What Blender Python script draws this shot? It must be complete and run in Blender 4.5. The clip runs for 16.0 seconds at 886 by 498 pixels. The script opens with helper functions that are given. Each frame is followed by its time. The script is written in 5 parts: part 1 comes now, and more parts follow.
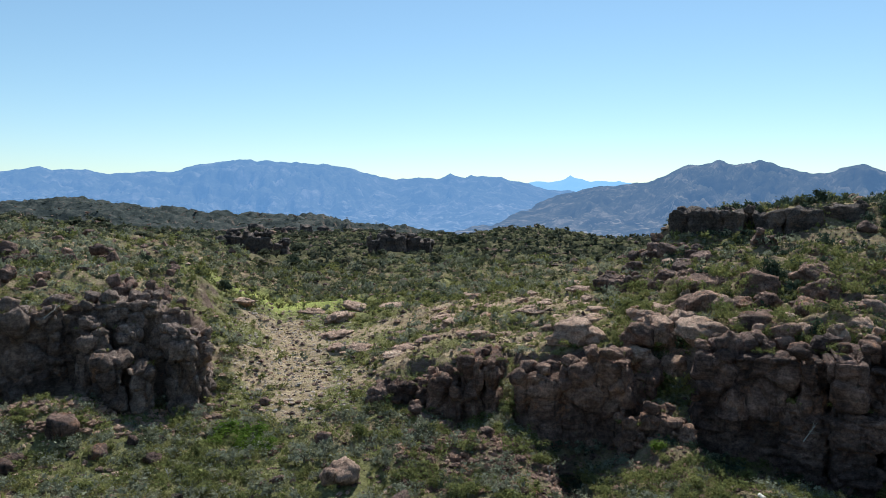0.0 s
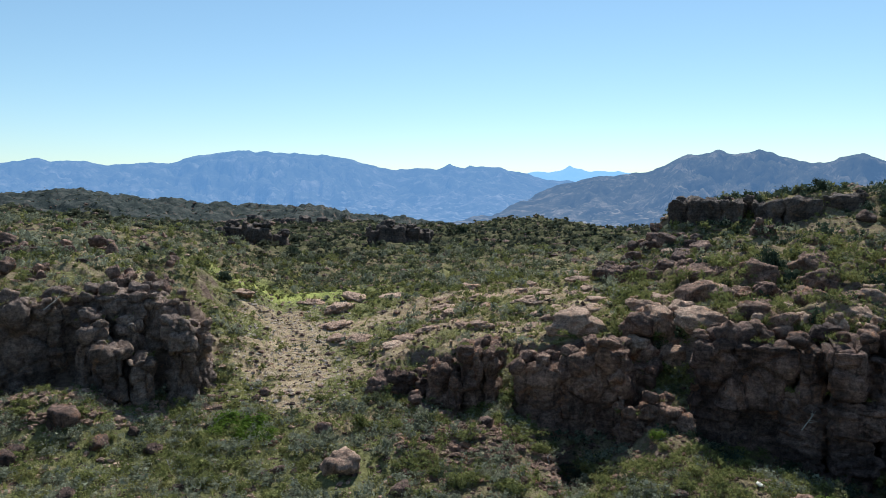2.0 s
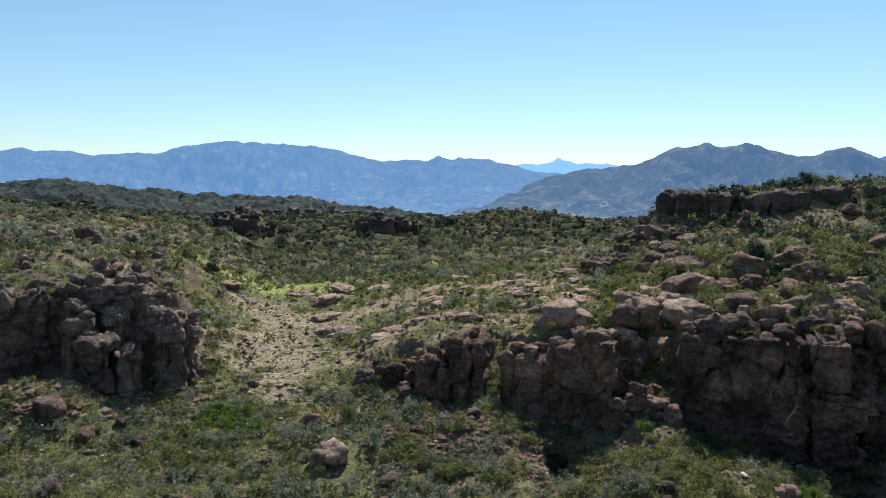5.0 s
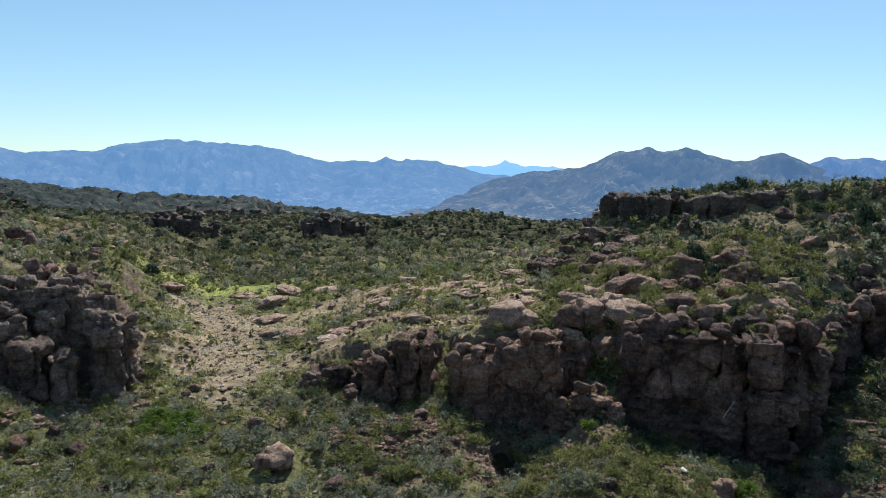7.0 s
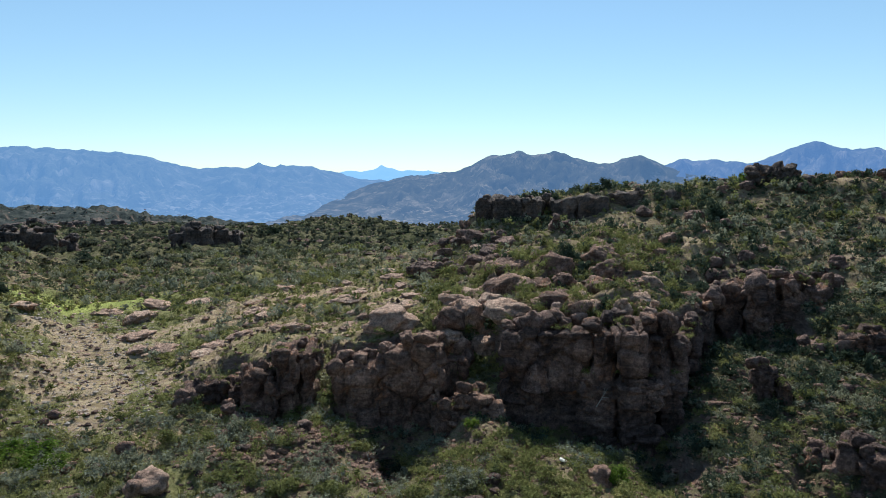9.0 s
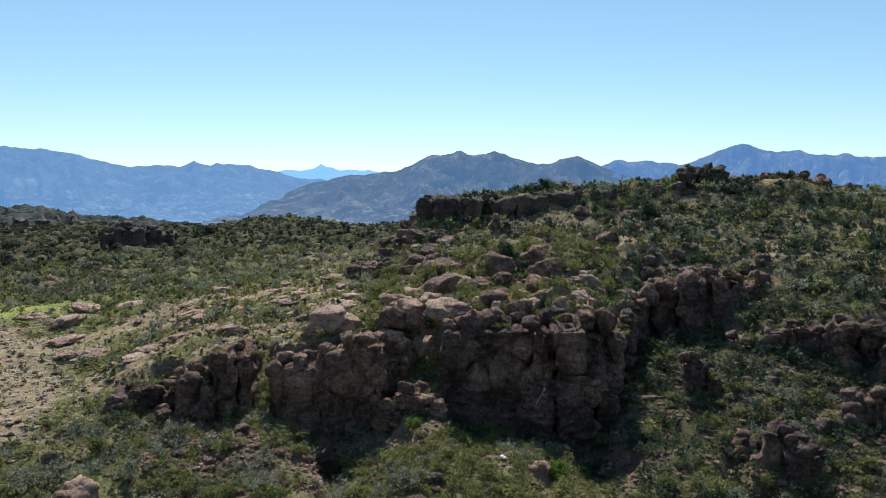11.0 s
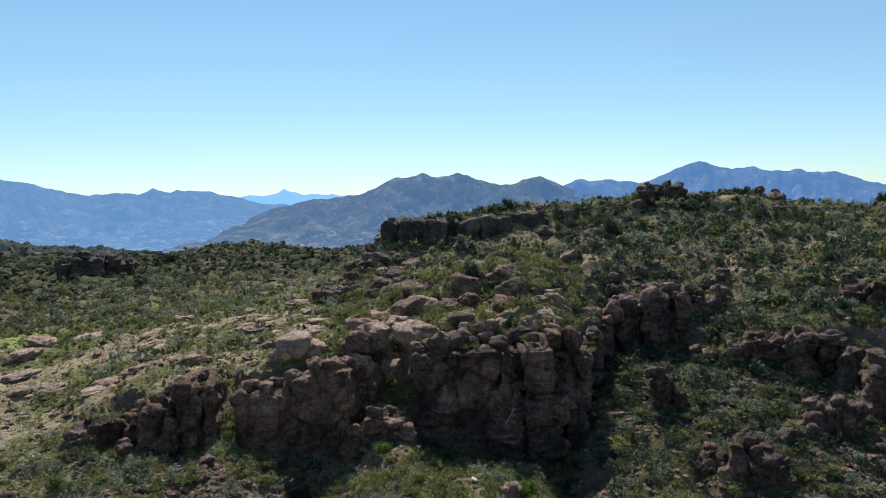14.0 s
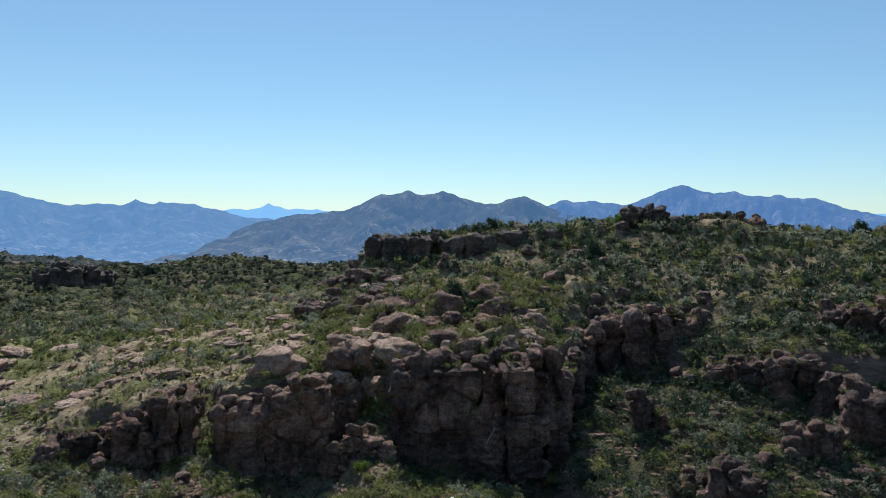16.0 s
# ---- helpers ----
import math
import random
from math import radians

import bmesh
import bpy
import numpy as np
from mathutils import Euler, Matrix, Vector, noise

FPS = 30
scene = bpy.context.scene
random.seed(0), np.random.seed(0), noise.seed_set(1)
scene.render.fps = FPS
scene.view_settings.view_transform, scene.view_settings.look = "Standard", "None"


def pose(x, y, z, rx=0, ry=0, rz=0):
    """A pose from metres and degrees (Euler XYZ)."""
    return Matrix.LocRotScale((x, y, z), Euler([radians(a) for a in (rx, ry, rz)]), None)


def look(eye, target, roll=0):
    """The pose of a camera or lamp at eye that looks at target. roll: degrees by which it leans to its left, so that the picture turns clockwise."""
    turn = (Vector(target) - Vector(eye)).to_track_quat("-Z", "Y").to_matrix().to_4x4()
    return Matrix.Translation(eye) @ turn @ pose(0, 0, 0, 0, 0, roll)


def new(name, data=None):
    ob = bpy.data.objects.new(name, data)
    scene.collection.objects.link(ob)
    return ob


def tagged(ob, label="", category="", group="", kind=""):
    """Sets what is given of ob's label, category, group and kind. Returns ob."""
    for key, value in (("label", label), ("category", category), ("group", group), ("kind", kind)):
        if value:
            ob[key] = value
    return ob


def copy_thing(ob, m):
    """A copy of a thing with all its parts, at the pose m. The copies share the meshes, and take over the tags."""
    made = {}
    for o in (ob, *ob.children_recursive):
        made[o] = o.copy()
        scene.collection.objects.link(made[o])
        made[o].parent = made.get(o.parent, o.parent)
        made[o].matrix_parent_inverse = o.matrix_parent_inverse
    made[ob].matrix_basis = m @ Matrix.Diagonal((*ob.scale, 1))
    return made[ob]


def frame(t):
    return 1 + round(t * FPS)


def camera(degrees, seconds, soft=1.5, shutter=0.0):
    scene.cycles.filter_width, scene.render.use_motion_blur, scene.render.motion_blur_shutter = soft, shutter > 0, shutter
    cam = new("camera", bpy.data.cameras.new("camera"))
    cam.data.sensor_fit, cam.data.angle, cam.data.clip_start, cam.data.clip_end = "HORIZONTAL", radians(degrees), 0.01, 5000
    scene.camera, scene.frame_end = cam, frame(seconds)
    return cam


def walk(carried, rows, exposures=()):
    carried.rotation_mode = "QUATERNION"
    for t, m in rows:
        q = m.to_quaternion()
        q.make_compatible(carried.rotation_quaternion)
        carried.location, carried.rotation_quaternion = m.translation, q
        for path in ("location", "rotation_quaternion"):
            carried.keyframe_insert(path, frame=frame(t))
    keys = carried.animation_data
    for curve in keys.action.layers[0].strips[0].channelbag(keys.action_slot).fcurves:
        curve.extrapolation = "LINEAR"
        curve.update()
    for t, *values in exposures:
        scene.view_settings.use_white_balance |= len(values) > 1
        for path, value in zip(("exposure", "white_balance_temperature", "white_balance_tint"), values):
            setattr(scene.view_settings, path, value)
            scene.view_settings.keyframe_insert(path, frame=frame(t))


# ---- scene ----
import itertools

EYE = 22.0
cam = camera(64.5, 16.0, soft=0.65)
PATH = [
    (0.0, pose(0, 0, EYE, 84.70, 0.10, -0.01)),
    (0.5, pose(0, 0, EYE, 84.63, 0.09, 0.01)),
    (1.0, pose(0, 0, EYE, 84.36, 0.06, -0.02)),
    (1.5, pose(0, 0, EYE, 84.10, -0.03, -0.01)),
    (2.0, pose(0, 0, EYE, 83.93, 0.26, -0.08)),
    (2.5, pose(0, 0, EYE, 83.67, 0.33, -0.16)),
    (3.0, pose(0, 0, EYE, 83.51, 0.13, -0.35)),
    (3.5, pose(0, 0, EYE, 83.32, 0.07, -0.63)),
    (6.0, pose(0, 0, EYE, 83.25, -0.27, -1.62)),
    (6.5, pose(0, 0, EYE, 83.26, -0.35, -2.85)),
    (7.0, pose(0, 0, EYE, 83.39, -0.57, -5.22)),
    (7.5, pose(0, 0, EYE, 83.47, -0.39, -7.34)),
    (8.0, pose(0, 0, EYE, 83.59, -0.11, -10.14)),
    (8.5, pose(0, 0, EYE, 83.80, 0.47, -12.79)),
    (9.0, pose(0, 0, EYE, 83.81, 0.14, -15.20)),
    (11.5, pose(0, 0, EYE, 83.87, 0.13, -20.69)),
    (12.0, pose(0, 0, EYE, 84.07, 0.51, -21.33)),
    (12.5, pose(0, 0, EYE, 84.39, 0.98, -21.71)),
    (13.0, pose(0, 0, EYE, 84.87, 1.16, -22.11)),
    (13.5, pose(0, 0, EYE, 85.16, 1.20, -22.46)),
    (14.0, pose(0, 0, EYE, 85.56, 0.98, -22.95)),
    (14.5, pose(0, 0, EYE, 85.98, 1.08, -23.54)),
    (15.0, pose(0, 0, EYE, 86.41, 0.78, -24.00)),
    (15.5, pose(0, 0, EYE, 86.74, 0.87, -24.12)),
    (16.0, pose(0, 0, EYE, 87.01, -0.31, -24.19)),
]
walk(cam, PATH, exposures=[(0.0, 0.55, 6000, 2), (13.0, 0.55, 6000, 2), (16.0, 0.34, 5800, 2)])

# ---- daylight ----
SUN_BEARING, SUN_HEIGHT = 15.0, 44.5
world = bpy.data.worlds.new("sky")
scene.world = world
world.use_nodes = True
wn = world.node_tree
sky = wn.nodes.new("ShaderNodeTexSky")
sky.sky_type = "NISHITA"
sky.sun_disc = False
sky.sun_elevation = radians(SUN_HEIGHT)
sky.sun_rotation = radians(SUN_BEARING)
sky.altitude = 1200
sky.air_density, sky.dust_density, sky.ozone_density = 1.0, 0.1, 2.0
wn.nodes["Background"].inputs["Strength"].default_value = 0.124
tint = wn.nodes.new("ShaderNodeMix")
tint.data_type, tint.blend_type = "RGBA", "MULTIPLY"
tint.inputs[0].default_value, tint.inputs[7].default_value = 1.0, (0.89, 1.0, 1.05, 1)
soften = wn.nodes.new("ShaderNodeGamma")
soften.inputs["Gamma"].default_value = 0.75
wn.links.new(sky.outputs["Color"], soften.inputs["Color"])
wn.links.new(soften.outputs["Color"], tint.inputs[6])
wn.links.new(tint.outputs[2], wn.nodes["Background"].inputs["Color"])
sun_data = bpy.data.lights.new("sun", "SUN")
sun_data.energy, sun_data.angle, sun_data.color = 4.2, radians(0.53), (1.0, 0.955, 0.915)
sun = new("sun", sun_data)
sb, sh = radians(SUN_BEARING), radians(SUN_HEIGHT)
sun.matrix_world = look((math.sin(sb) * math.cos(sh) * 300, math.cos(sb) * math.cos(sh) * 300, math.sin(sh) * 300 + EYE), (0, 0, EYE))


# ---- noise and mesh helpers ----
def lattice(ix, iy, iz, seed):
    n = (ix.astype(np.int64) * 374761393 + iy.astype(np.int64) * 668265263 + iz.astype(np.int64) * 1274126177 + seed * 974711) & 0xFFFFFFFF
    n = ((n ^ (n >> 13)) * 1274126177) & 0xFFFFFFFF
    n = ((n ^ (n >> 15)) * 2246822519) & 0xFFFFFFFF
    return ((n ^ (n >> 16)) & 0xFFFFFF) / float(0xFFFFFF) * 2 - 1


def noise3(x, y, z, seed=0):
    x, y, z = np.broadcast_arrays(np.asarray(x, float), np.asarray(y, float), np.asarray(z, float))
    ix, iy, iz = np.floor(x), np.floor(y), np.floor(z)
    fx, fy, fz = x - ix, y - iy, z - iz
    ux, uy, uz = (f * f * f * (f * (f * 6 - 15) + 10) for f in (fx, fy, fz))
    total = 0
    for a in (0, 1):
        for b in (0, 1):
            for c in (0, 1):
                w = (ux if a else 1 - ux) * (uy if b else 1 - uy) * (uz if c else 1 - uz)
                total = total + w * lattice(ix + a, iy + b, iz + c, seed)
    return total


def noise2(x, y, seed=0):
    x, y = np.asarray(x, float), np.asarray(y, float)
    ix, iy = np.floor(x), np.floor(y)
    fx, fy = x - ix, y - iy
    ux, uy = (f * f * f * (f * (f * 6 - 15) + 10) for f in (fx, fy))
    k = np.zeros_like(ix)
    return ((lattice(ix, iy, k, seed) * (1 - ux) + lattice(ix + 1, iy, k, seed) * ux) * (1 - uy)
            + (lattice(ix, iy + 1, k, seed) * (1 - ux) + lattice(ix + 1, iy + 1, k, seed) * ux) * uy)


def fbm2(x, y, octaves=4, seed=0):
    total, amp = 0, 1.0
    for o in range(octaves):
        total = total + amp * noise2(x * 2 ** o + 13.7 * o, y * 2 ** o - 7.1 * o, seed + o)
        amp *= 0.5
    return total


def fbm3(p, octaves=4, seed=0):
    total, amp = 0, 1.0
    for o in range(octaves):
        total = total + amp * noise3(p[:, 0] * 2 ** o + 5.3 * o, p[:, 1] * 2 ** o, p[:, 2] * 2 ** o - 3.1 * o, seed + o)
        amp *= 0.5
    return total


def ease(a, b, x):
    f = np.clip((x - a) / (b - a), 0, 1)
    return f * f * (3 - 2 * f)


def mesh_from(name, verts, faces, material, smooth=True, tones=None):
    """A mesh from arrays; faces are all triangles or all quads."""
    verts, faces = np.asarray(verts, np.float32), np.asarray(faces, np.int32)
    me = bpy.data.meshes.new(name)
    count, sides = faces.shape
    me.vertices.add(len(verts))
    me.vertices.foreach_set("co", verts.ravel())
    me.loops.add(count * sides)
    me.loops.foreach_set("vertex_index", faces.ravel())
    me.polygons.add(count)
    me.polygons.foreach_set("loop_start", np.arange(count, dtype=np.int32) * sides)
    me.polygons.foreach_set("use_smooth", np.full(count, smooth))
    if tones is not None:
        for key, values in tones.items():
            me.attributes.new(key, "FLOAT", "POINT").data.foreach_set("value", np.asarray(values, np.float32))
    me.update(calc_edges=True)
    me.materials.append(material)
    return me


def part(name, me, parent, m=None, label=""):
    ob = new(name, me)
    ob.parent = parent
    if m is not None:
        ob.matrix_local = m
    return tagged(ob, label)


def at(bearing, dist, z=0.0):
    b = radians(bearing)
    return Vector((dist * math.sin(b), dist * math.cos(b), z))


# ---- materials ----
def shader(name):
    mat = bpy.data.materials.new(name)
    mat.use_nodes = True
    nt = mat.node_tree
    nt.nodes.clear()
    return mat, nt


def node(nt, kind, **values):
    n = nt.nodes.new(kind)
    for key, value in values.items():
        n.inputs[key.replace("_", " ")].default_value = value
    return n


def ramp(nt, fac, stops):
    n = nt.nodes.new("ShaderNodeValToRGB")
    el = n.color_ramp.elements
    while len(el) < len(stops):
        el.new(0.5)
    for e, (pos, col) in zip(el, stops):
        e.position, e.color = pos, (*col, 1)
    nt.links.new(fac, n.inputs["Fac"])
    return n.outputs["Color"]


def blend(nt, fac, a, b, mode="MIX"):
    n = nt.nodes.new("ShaderNodeMix")
    n.data_type, n.blend_type = "RGBA", mode
    for value, slot in ((fac, 0), (a, 6), (b, 7)):
        if isinstance(value, bpy.types.NodeSocket):
            nt.links.new(value, n.inputs[slot])
        else:
            n.inputs[slot].default_value = value if slot == 0 else (*value, 1)
    return n.outputs[2]


def texture(nt, coords, scale, detail=4.0, rough=0.6, distortion=0.0):
    n = node(nt, "ShaderNodeTexNoise", Scale=scale, Detail=detail, Roughness=rough, Distortion=distortion)
    nt.links.new(coords, n.inputs["Vector"])
    return n.outputs["Fac"]


def finish(nt, colour, rough, height=None, strength=0.5, dist=0.1, gloss=0.12):
    bsdf = node(nt, "ShaderNodeBsdfPrincipled", Roughness=rough)
    bsdf.inputs["Specular IOR Level"].default_value = gloss
    nt.links.new(colour, bsdf.inputs["Base Color"])
    if height is not None:
        bump = node(nt, "ShaderNodeBump", Strength=strength, Distance=dist)
        nt.links.new(height, bump.inputs["Height"])
        nt.links.new(bump.outputs["Normal"], bsdf.inputs["Normal"])
    out = nt.nodes.new("ShaderNodeOutputMaterial")
    nt.links.new(bsdf.outputs[0], out.inputs[0])


def world_coords(nt, stretch=(1, 1, 1)):
    geo = nt.nodes.new("ShaderNodeNewGeometry")
    m = nt.nodes.new("ShaderNodeMapping")
    m.inputs["Scale"].default_value = stretch
    nt.links.new(geo.outputs["Position"], m.inputs["Vector"])
    return m.outputs["Vector"]


def rock_material(name, light, mid, dark, lichen):
    mat, nt = shader(name)
    pos, strata = world_coords(nt), world_coords(nt, (0.35, 0.35, 3.2))
    streak = world_coords(nt, (1.8, 1.8, 0.22))
    big = texture(nt, pos, 0.30, 6, 0.7, 0.4)
    layer = texture(nt, strata, 0.9, 6, 0.72, 0.8)
    grain = texture(nt, pos, 3.4, 9, 0.82)
    pock = texture(nt, pos, 1.5, 6, 0.75, 0.6)
    stain = texture(nt, streak, 0.8, 5, 0.65, 0.3)
    col = ramp(nt, big, [(0.28, dark), (0.47, mid), (0.68, light)])
    col = blend(nt, 0.25, col, ramp(nt, layer, [(0.34, dark), (0.48, mid), (0.62, light)]))
    col = blend(nt, ramp(nt, stain, [(0.54, (0, 0, 0)), (0.70, (0.75, 0.75, 0.75))]), col, tuple(c * 0.5 for c in dark))
    rust = (light[0] * 0.95, light[1] * 0.72, light[2] * 0.5)
    col = blend(nt, ramp(nt, texture(nt, pos, 0.42, 5, 0.7, 1.0), [(0.56, (0, 0, 0)), (0.68, (0.6, 0.6, 0.6))]), col, rust)
    col = blend(nt, ramp(nt, texture(nt, pos, 1.9, 7, 0.78), [(0.56, (0, 0, 0)), (0.66, (0.65, 0.65, 0.65))]), col, lichen)
    col = blend(nt, 0.55, col, ramp(nt, pock, [(0.36, (0.28, 0.27, 0.27)), (0.6, (0.66, 0.65, 0.64))]), "OVERLAY")
    col = blend(nt, 0.9, col, ramp(nt, grain, [(0.36, (0.2, 0.2, 0.2)), (0.62, (0.8, 0.79, 0.78))]), "OVERLAY")
    info = nt.nodes.new("ShaderNodeObjectInfo")
    col = blend(nt, 0.5, col, ramp(nt, info.outputs["Random"], [(0.0, (0.34, 0.33, 0.33)), (1.0, (0.66, 0.65, 0.63))]), "OVERLAY")
    height = blend(nt, 0.68, texture(nt, strata, 1.3, 9, 0.75, 0.9), blend(nt, 0.5, pock, grain))
    finish(nt, col, 0.92, height, 1.0, 0.85)
    return mat


ROCK = rock_material("weathered_rock", (0.41, 0.262, 0.203), (0.128, 0.085, 0.071), (0.042, 0.033, 0.032), (0.15, 0.135, 0.11))
GREY_ROCK = rock_material("grey_rock", (0.43, 0.315, 0.255), (0.195, 0.142, 0.118), (0.065, 0.05, 0.044), (0.22, 0.205, 0.175))
# darker copy of the rock, shade put into the colour of far outcrops and ledges
SHADED_ROCK = rock_material("shaded_rock", (0.22, 0.165, 0.14), (0.085, 0.068, 0.06), (0.034, 0.029, 0.028), (0.11, 0.105, 0.09))
TAN_ROCK = rock_material("tan_rock", (0.52, 0.325, 0.235), (0.19, 0.118, 0.09), (0.058, 0.041, 0.037), (0.22, 0.19, 0.14))
PALE_ROCK = rock_material("pale_slickrock", (0.60, 0.41, 0.305), (0.43, 0.285, 0.21), (0.21, 0.135, 0.102), (0.24, 0.21, 0.155))


def ground_material():
    mat, nt = shader("rocky_ground")
    pos = world_coords(nt)
    grass = nt.nodes.new("ShaderNodeAttribute")
    grass.attribute_name = "grass"
    bare = nt.nodes.new("ShaderNodeAttribute")
    bare.attribute_name = "bare"
    soil = ramp(nt, texture(nt, pos, 0.5, 6, 0.7, 0.3), [(0.3, (0.12, 0.085, 0.055)), (0.5, (0.27, 0.195, 0.13)), (0.7, (0.42, 0.32, 0.22))])
    dip = world_coords(nt, (0.35, 1.5, 1))
    dip.node.inputs["Rotation"].default_value = (0, 0, radians(-37))
    slick = ramp(nt, texture(nt, dip, 0.7, 8, 0.75, 0.5), [(0.34, (0.245, 0.168, 0.115)), (0.5, (0.435, 0.312, 0.215)), (0.66, (0.60, 0.455, 0.325))])
    turf = ramp(nt, texture(nt, pos, 0.9, 6, 0.75), [(0.3, (0.09, 0.094, 0.038)), (0.5, (0.205, 0.192, 0.085)), (0.7, (0.36, 0.315, 0.165))])
    weed = ramp(nt, texture(nt, pos, 1.6, 9, 0.8, 0.4), [(0.44, (0, 0, 0)), (0.56, (1, 1, 1))])
    slick = blend(nt, 0.4, slick, blend(nt, weed, slick, (0.36, 0.30, 0.10)))
    soil = blend(nt, 0.6, soil, blend(nt, weed, soil, (0.15, 0.15, 0.06)))
    tuft = ramp(nt, texture(nt, pos, 3.2, 8, 0.85), [(0.34, (0.25, 0.25, 0.25)), (0.66, (0.8, 0.8, 0.78))])
    soil, turf = blend(nt, 0.8, soil, tuft, "OVERLAY"), blend(nt, 0.8, turf, tuft, "OVERLAY")
    lush = nt.nodes.new("ShaderNodeAttribute")
    lush.attribute_name = "meadow"
    turf = blend(nt, lush.outputs["Fac"], turf, blend(nt, 0.6, (0.42, 0.43, 0.13), tuft, "OVERLAY"))
    edge = texture(nt, pos, 0.8, 8, 0.75)

    def mask(attr):
        add = nt.nodes.new("ShaderNodeMath")
        add.operation = "ADD"
        nt.links.new(attr.outputs["Fac"], add.inputs[0])
        nt.links.new(edge, add.inputs[1])
        return ramp(nt, add.outputs[0], [(0.78, (0, 0, 0)), (0.98, (1, 1, 1))])

    col = blend(nt, mask(bare), soil, slick)
    col = blend(nt, mask(grass), col, turf)
    heath_and_shade = nt.nodes.new("ShaderNodeAttribute")
    heath_and_shade.attribute_name = "heath_and_shade"
    # colour of low scrub, which also darkens the gully ground for its shade
    low_scrub = ramp(nt, texture(nt, pos, 0.45, 9, 0.8), [(0.38, (0.022, 0.026, 0.014)), (0.5, (0.075, 0.078, 0.04)), (0.64, (0.20, 0.165, 0.105))])
    col = blend(nt, heath_and_shade.outputs["Fac"], col, low_scrub)
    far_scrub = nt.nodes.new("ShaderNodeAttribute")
    far_scrub.attribute_name = "hazed_thicket"
    # dark distant scrub, its colours blued to stand in for haze
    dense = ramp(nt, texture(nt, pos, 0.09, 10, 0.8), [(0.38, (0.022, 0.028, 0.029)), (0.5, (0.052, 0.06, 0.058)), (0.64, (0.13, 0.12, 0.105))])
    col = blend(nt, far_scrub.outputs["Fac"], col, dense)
    cliffy = nt.nodes.new("ShaderNodeAttribute")
    cliffy.attribute_name = "steep"
    bare_rock = ramp(nt, texture(nt, world_coords(nt, (0.6, 0.6, 2.2)), 1.1, 8, 0.75, 0.5), [(0.3, (0.08, 0.056, 0.046)), (0.5, (0.21, 0.145, 0.112)), (0.7, (0.38, 0.27, 0.21))])
    col = blend(nt, cliffy.outputs["Fac"], col, bare_rock)
    finish(nt, col, 0.95, texture(nt, pos, 2.2, 9, 0.8), 1.0, 0.4, 0.0)
    return mat


GROUND = ground_material()


def leaf_material(name, a, b, dry, through_leaf=0.36):
    mat, nt = shader(name)
    tone = nt.nodes.new("ShaderNodeAttribute")
    tone.attribute_name = "tone"
    geo = nt.nodes.new("ShaderNodeNewGeometry")
    info = nt.nodes.new("ShaderNodeObjectInfo")
    add = nt.nodes.new("ShaderNodeMath")
    add.operation = "ADD"
    nt.links.new(tone.outputs["Fac"], add.inputs[0])
    nt.links.new(info.outputs["Random"], add.inputs[1])
    frac = nt.nodes.new("ShaderNodeMath")
    frac.operation = "FRACT"
    nt.links.new(add.outputs[0], frac.inputs[0])
    col = ramp(nt, frac.outputs[0], [(0.0, a), (0.45, b), (0.8, a), (1.0, dry)])
    col = blend(nt, 0.65, col, ramp(nt, geo.outputs["Random Per Island"], [(0.0, (0.2, 0.2, 0.2)), (1.0, (0.78, 0.78, 0.78))]), "OVERLAY")
    dif = node(nt, "ShaderNodeBsdfDiffuse")
    tra = node(nt, "ShaderNodeBsdfTranslucent")
    mix = node(nt, "ShaderNodeMixShader", Fac=through_leaf)
    nt.links.new(col, dif.inputs["Color"])
    nt.links.new(col, tra.inputs["Color"])
    nt.links.new(dif.outputs[0], mix.inputs[1])
    nt.links.new(tra.outputs[0], mix.inputs[2])
    out = nt.nodes.new("ShaderNodeOutputMaterial")
    nt.links.new(mix.outputs[0], out.inputs[0])
    return mat


GREY_LEAF = leaf_material("grey_green_leaves", (0.21, 0.213, 0.14), (0.28, 0.277, 0.19), (0.34, 0.318, 0.20), 0.32)
GREEN_LEAF = leaf_material("green_leaves", (0.168, 0.174, 0.062), (0.235, 0.23, 0.085), (0.31, 0.28, 0.11), 0.34)
OLIVE_LEAF = leaf_material("olive_leaves", (0.095, 0.105, 0.055), (0.14, 0.145, 0.08), (0.19, 0.175, 0.095))
BRIGHT_LEAF = leaf_material("bright_leaves", (0.115, 0.175, 0.03), (0.15, 0.20, 0.04), (0.17, 0.20, 0.05), 0.5)
# junipers' own dark green, also lent to shrubs where it deepens shade
DARK_LEAF = leaf_material("juniper_and_shade_leaves", (0.055, 0.072, 0.046), (0.074, 0.092, 0.058), (0.09, 0.10, 0.062), 0.28)
HEATH_LEAF = leaf_material("far_scrub_leaves", (0.075, 0.08, 0.052), (0.105, 0.108, 0.07), (0.15, 0.135, 0.09), 0.3)
GRASS = leaf_material("dry_grass", (0.26, 0.25, 0.09), (0.34, 0.31, 0.14), (0.20, 0.22, 0.06), 0.4)


def plain(name, light, dark, scale):
    mat, nt = shader(name)
    finish(nt, ramp(nt, texture(nt, world_coords(nt), scale, 5, 0.7), [(0.35, dark), (0.65, light)]), 0.9, texture(nt, world_coords(nt), scale * 3), 0.6, 0.05)
    return mat


BARK = plain("grey_bark", (0.24, 0.20, 0.16), (0.10, 0.08, 0.065), 5)
DEAD_WOOD = plain("bleached_wood", (0.5, 0.46, 0.4), (0.3, 0.27, 0.23), 6)
WASH_STONE = plain("pale_wash_stone", (0.50, 0.41, 0.33), (0.30, 0.235, 0.185), 2.2)
WHITE_ROCK = plain("white_stone", (0.78, 0.73, 0.65), (0.6, 0.55, 0.48), 3)


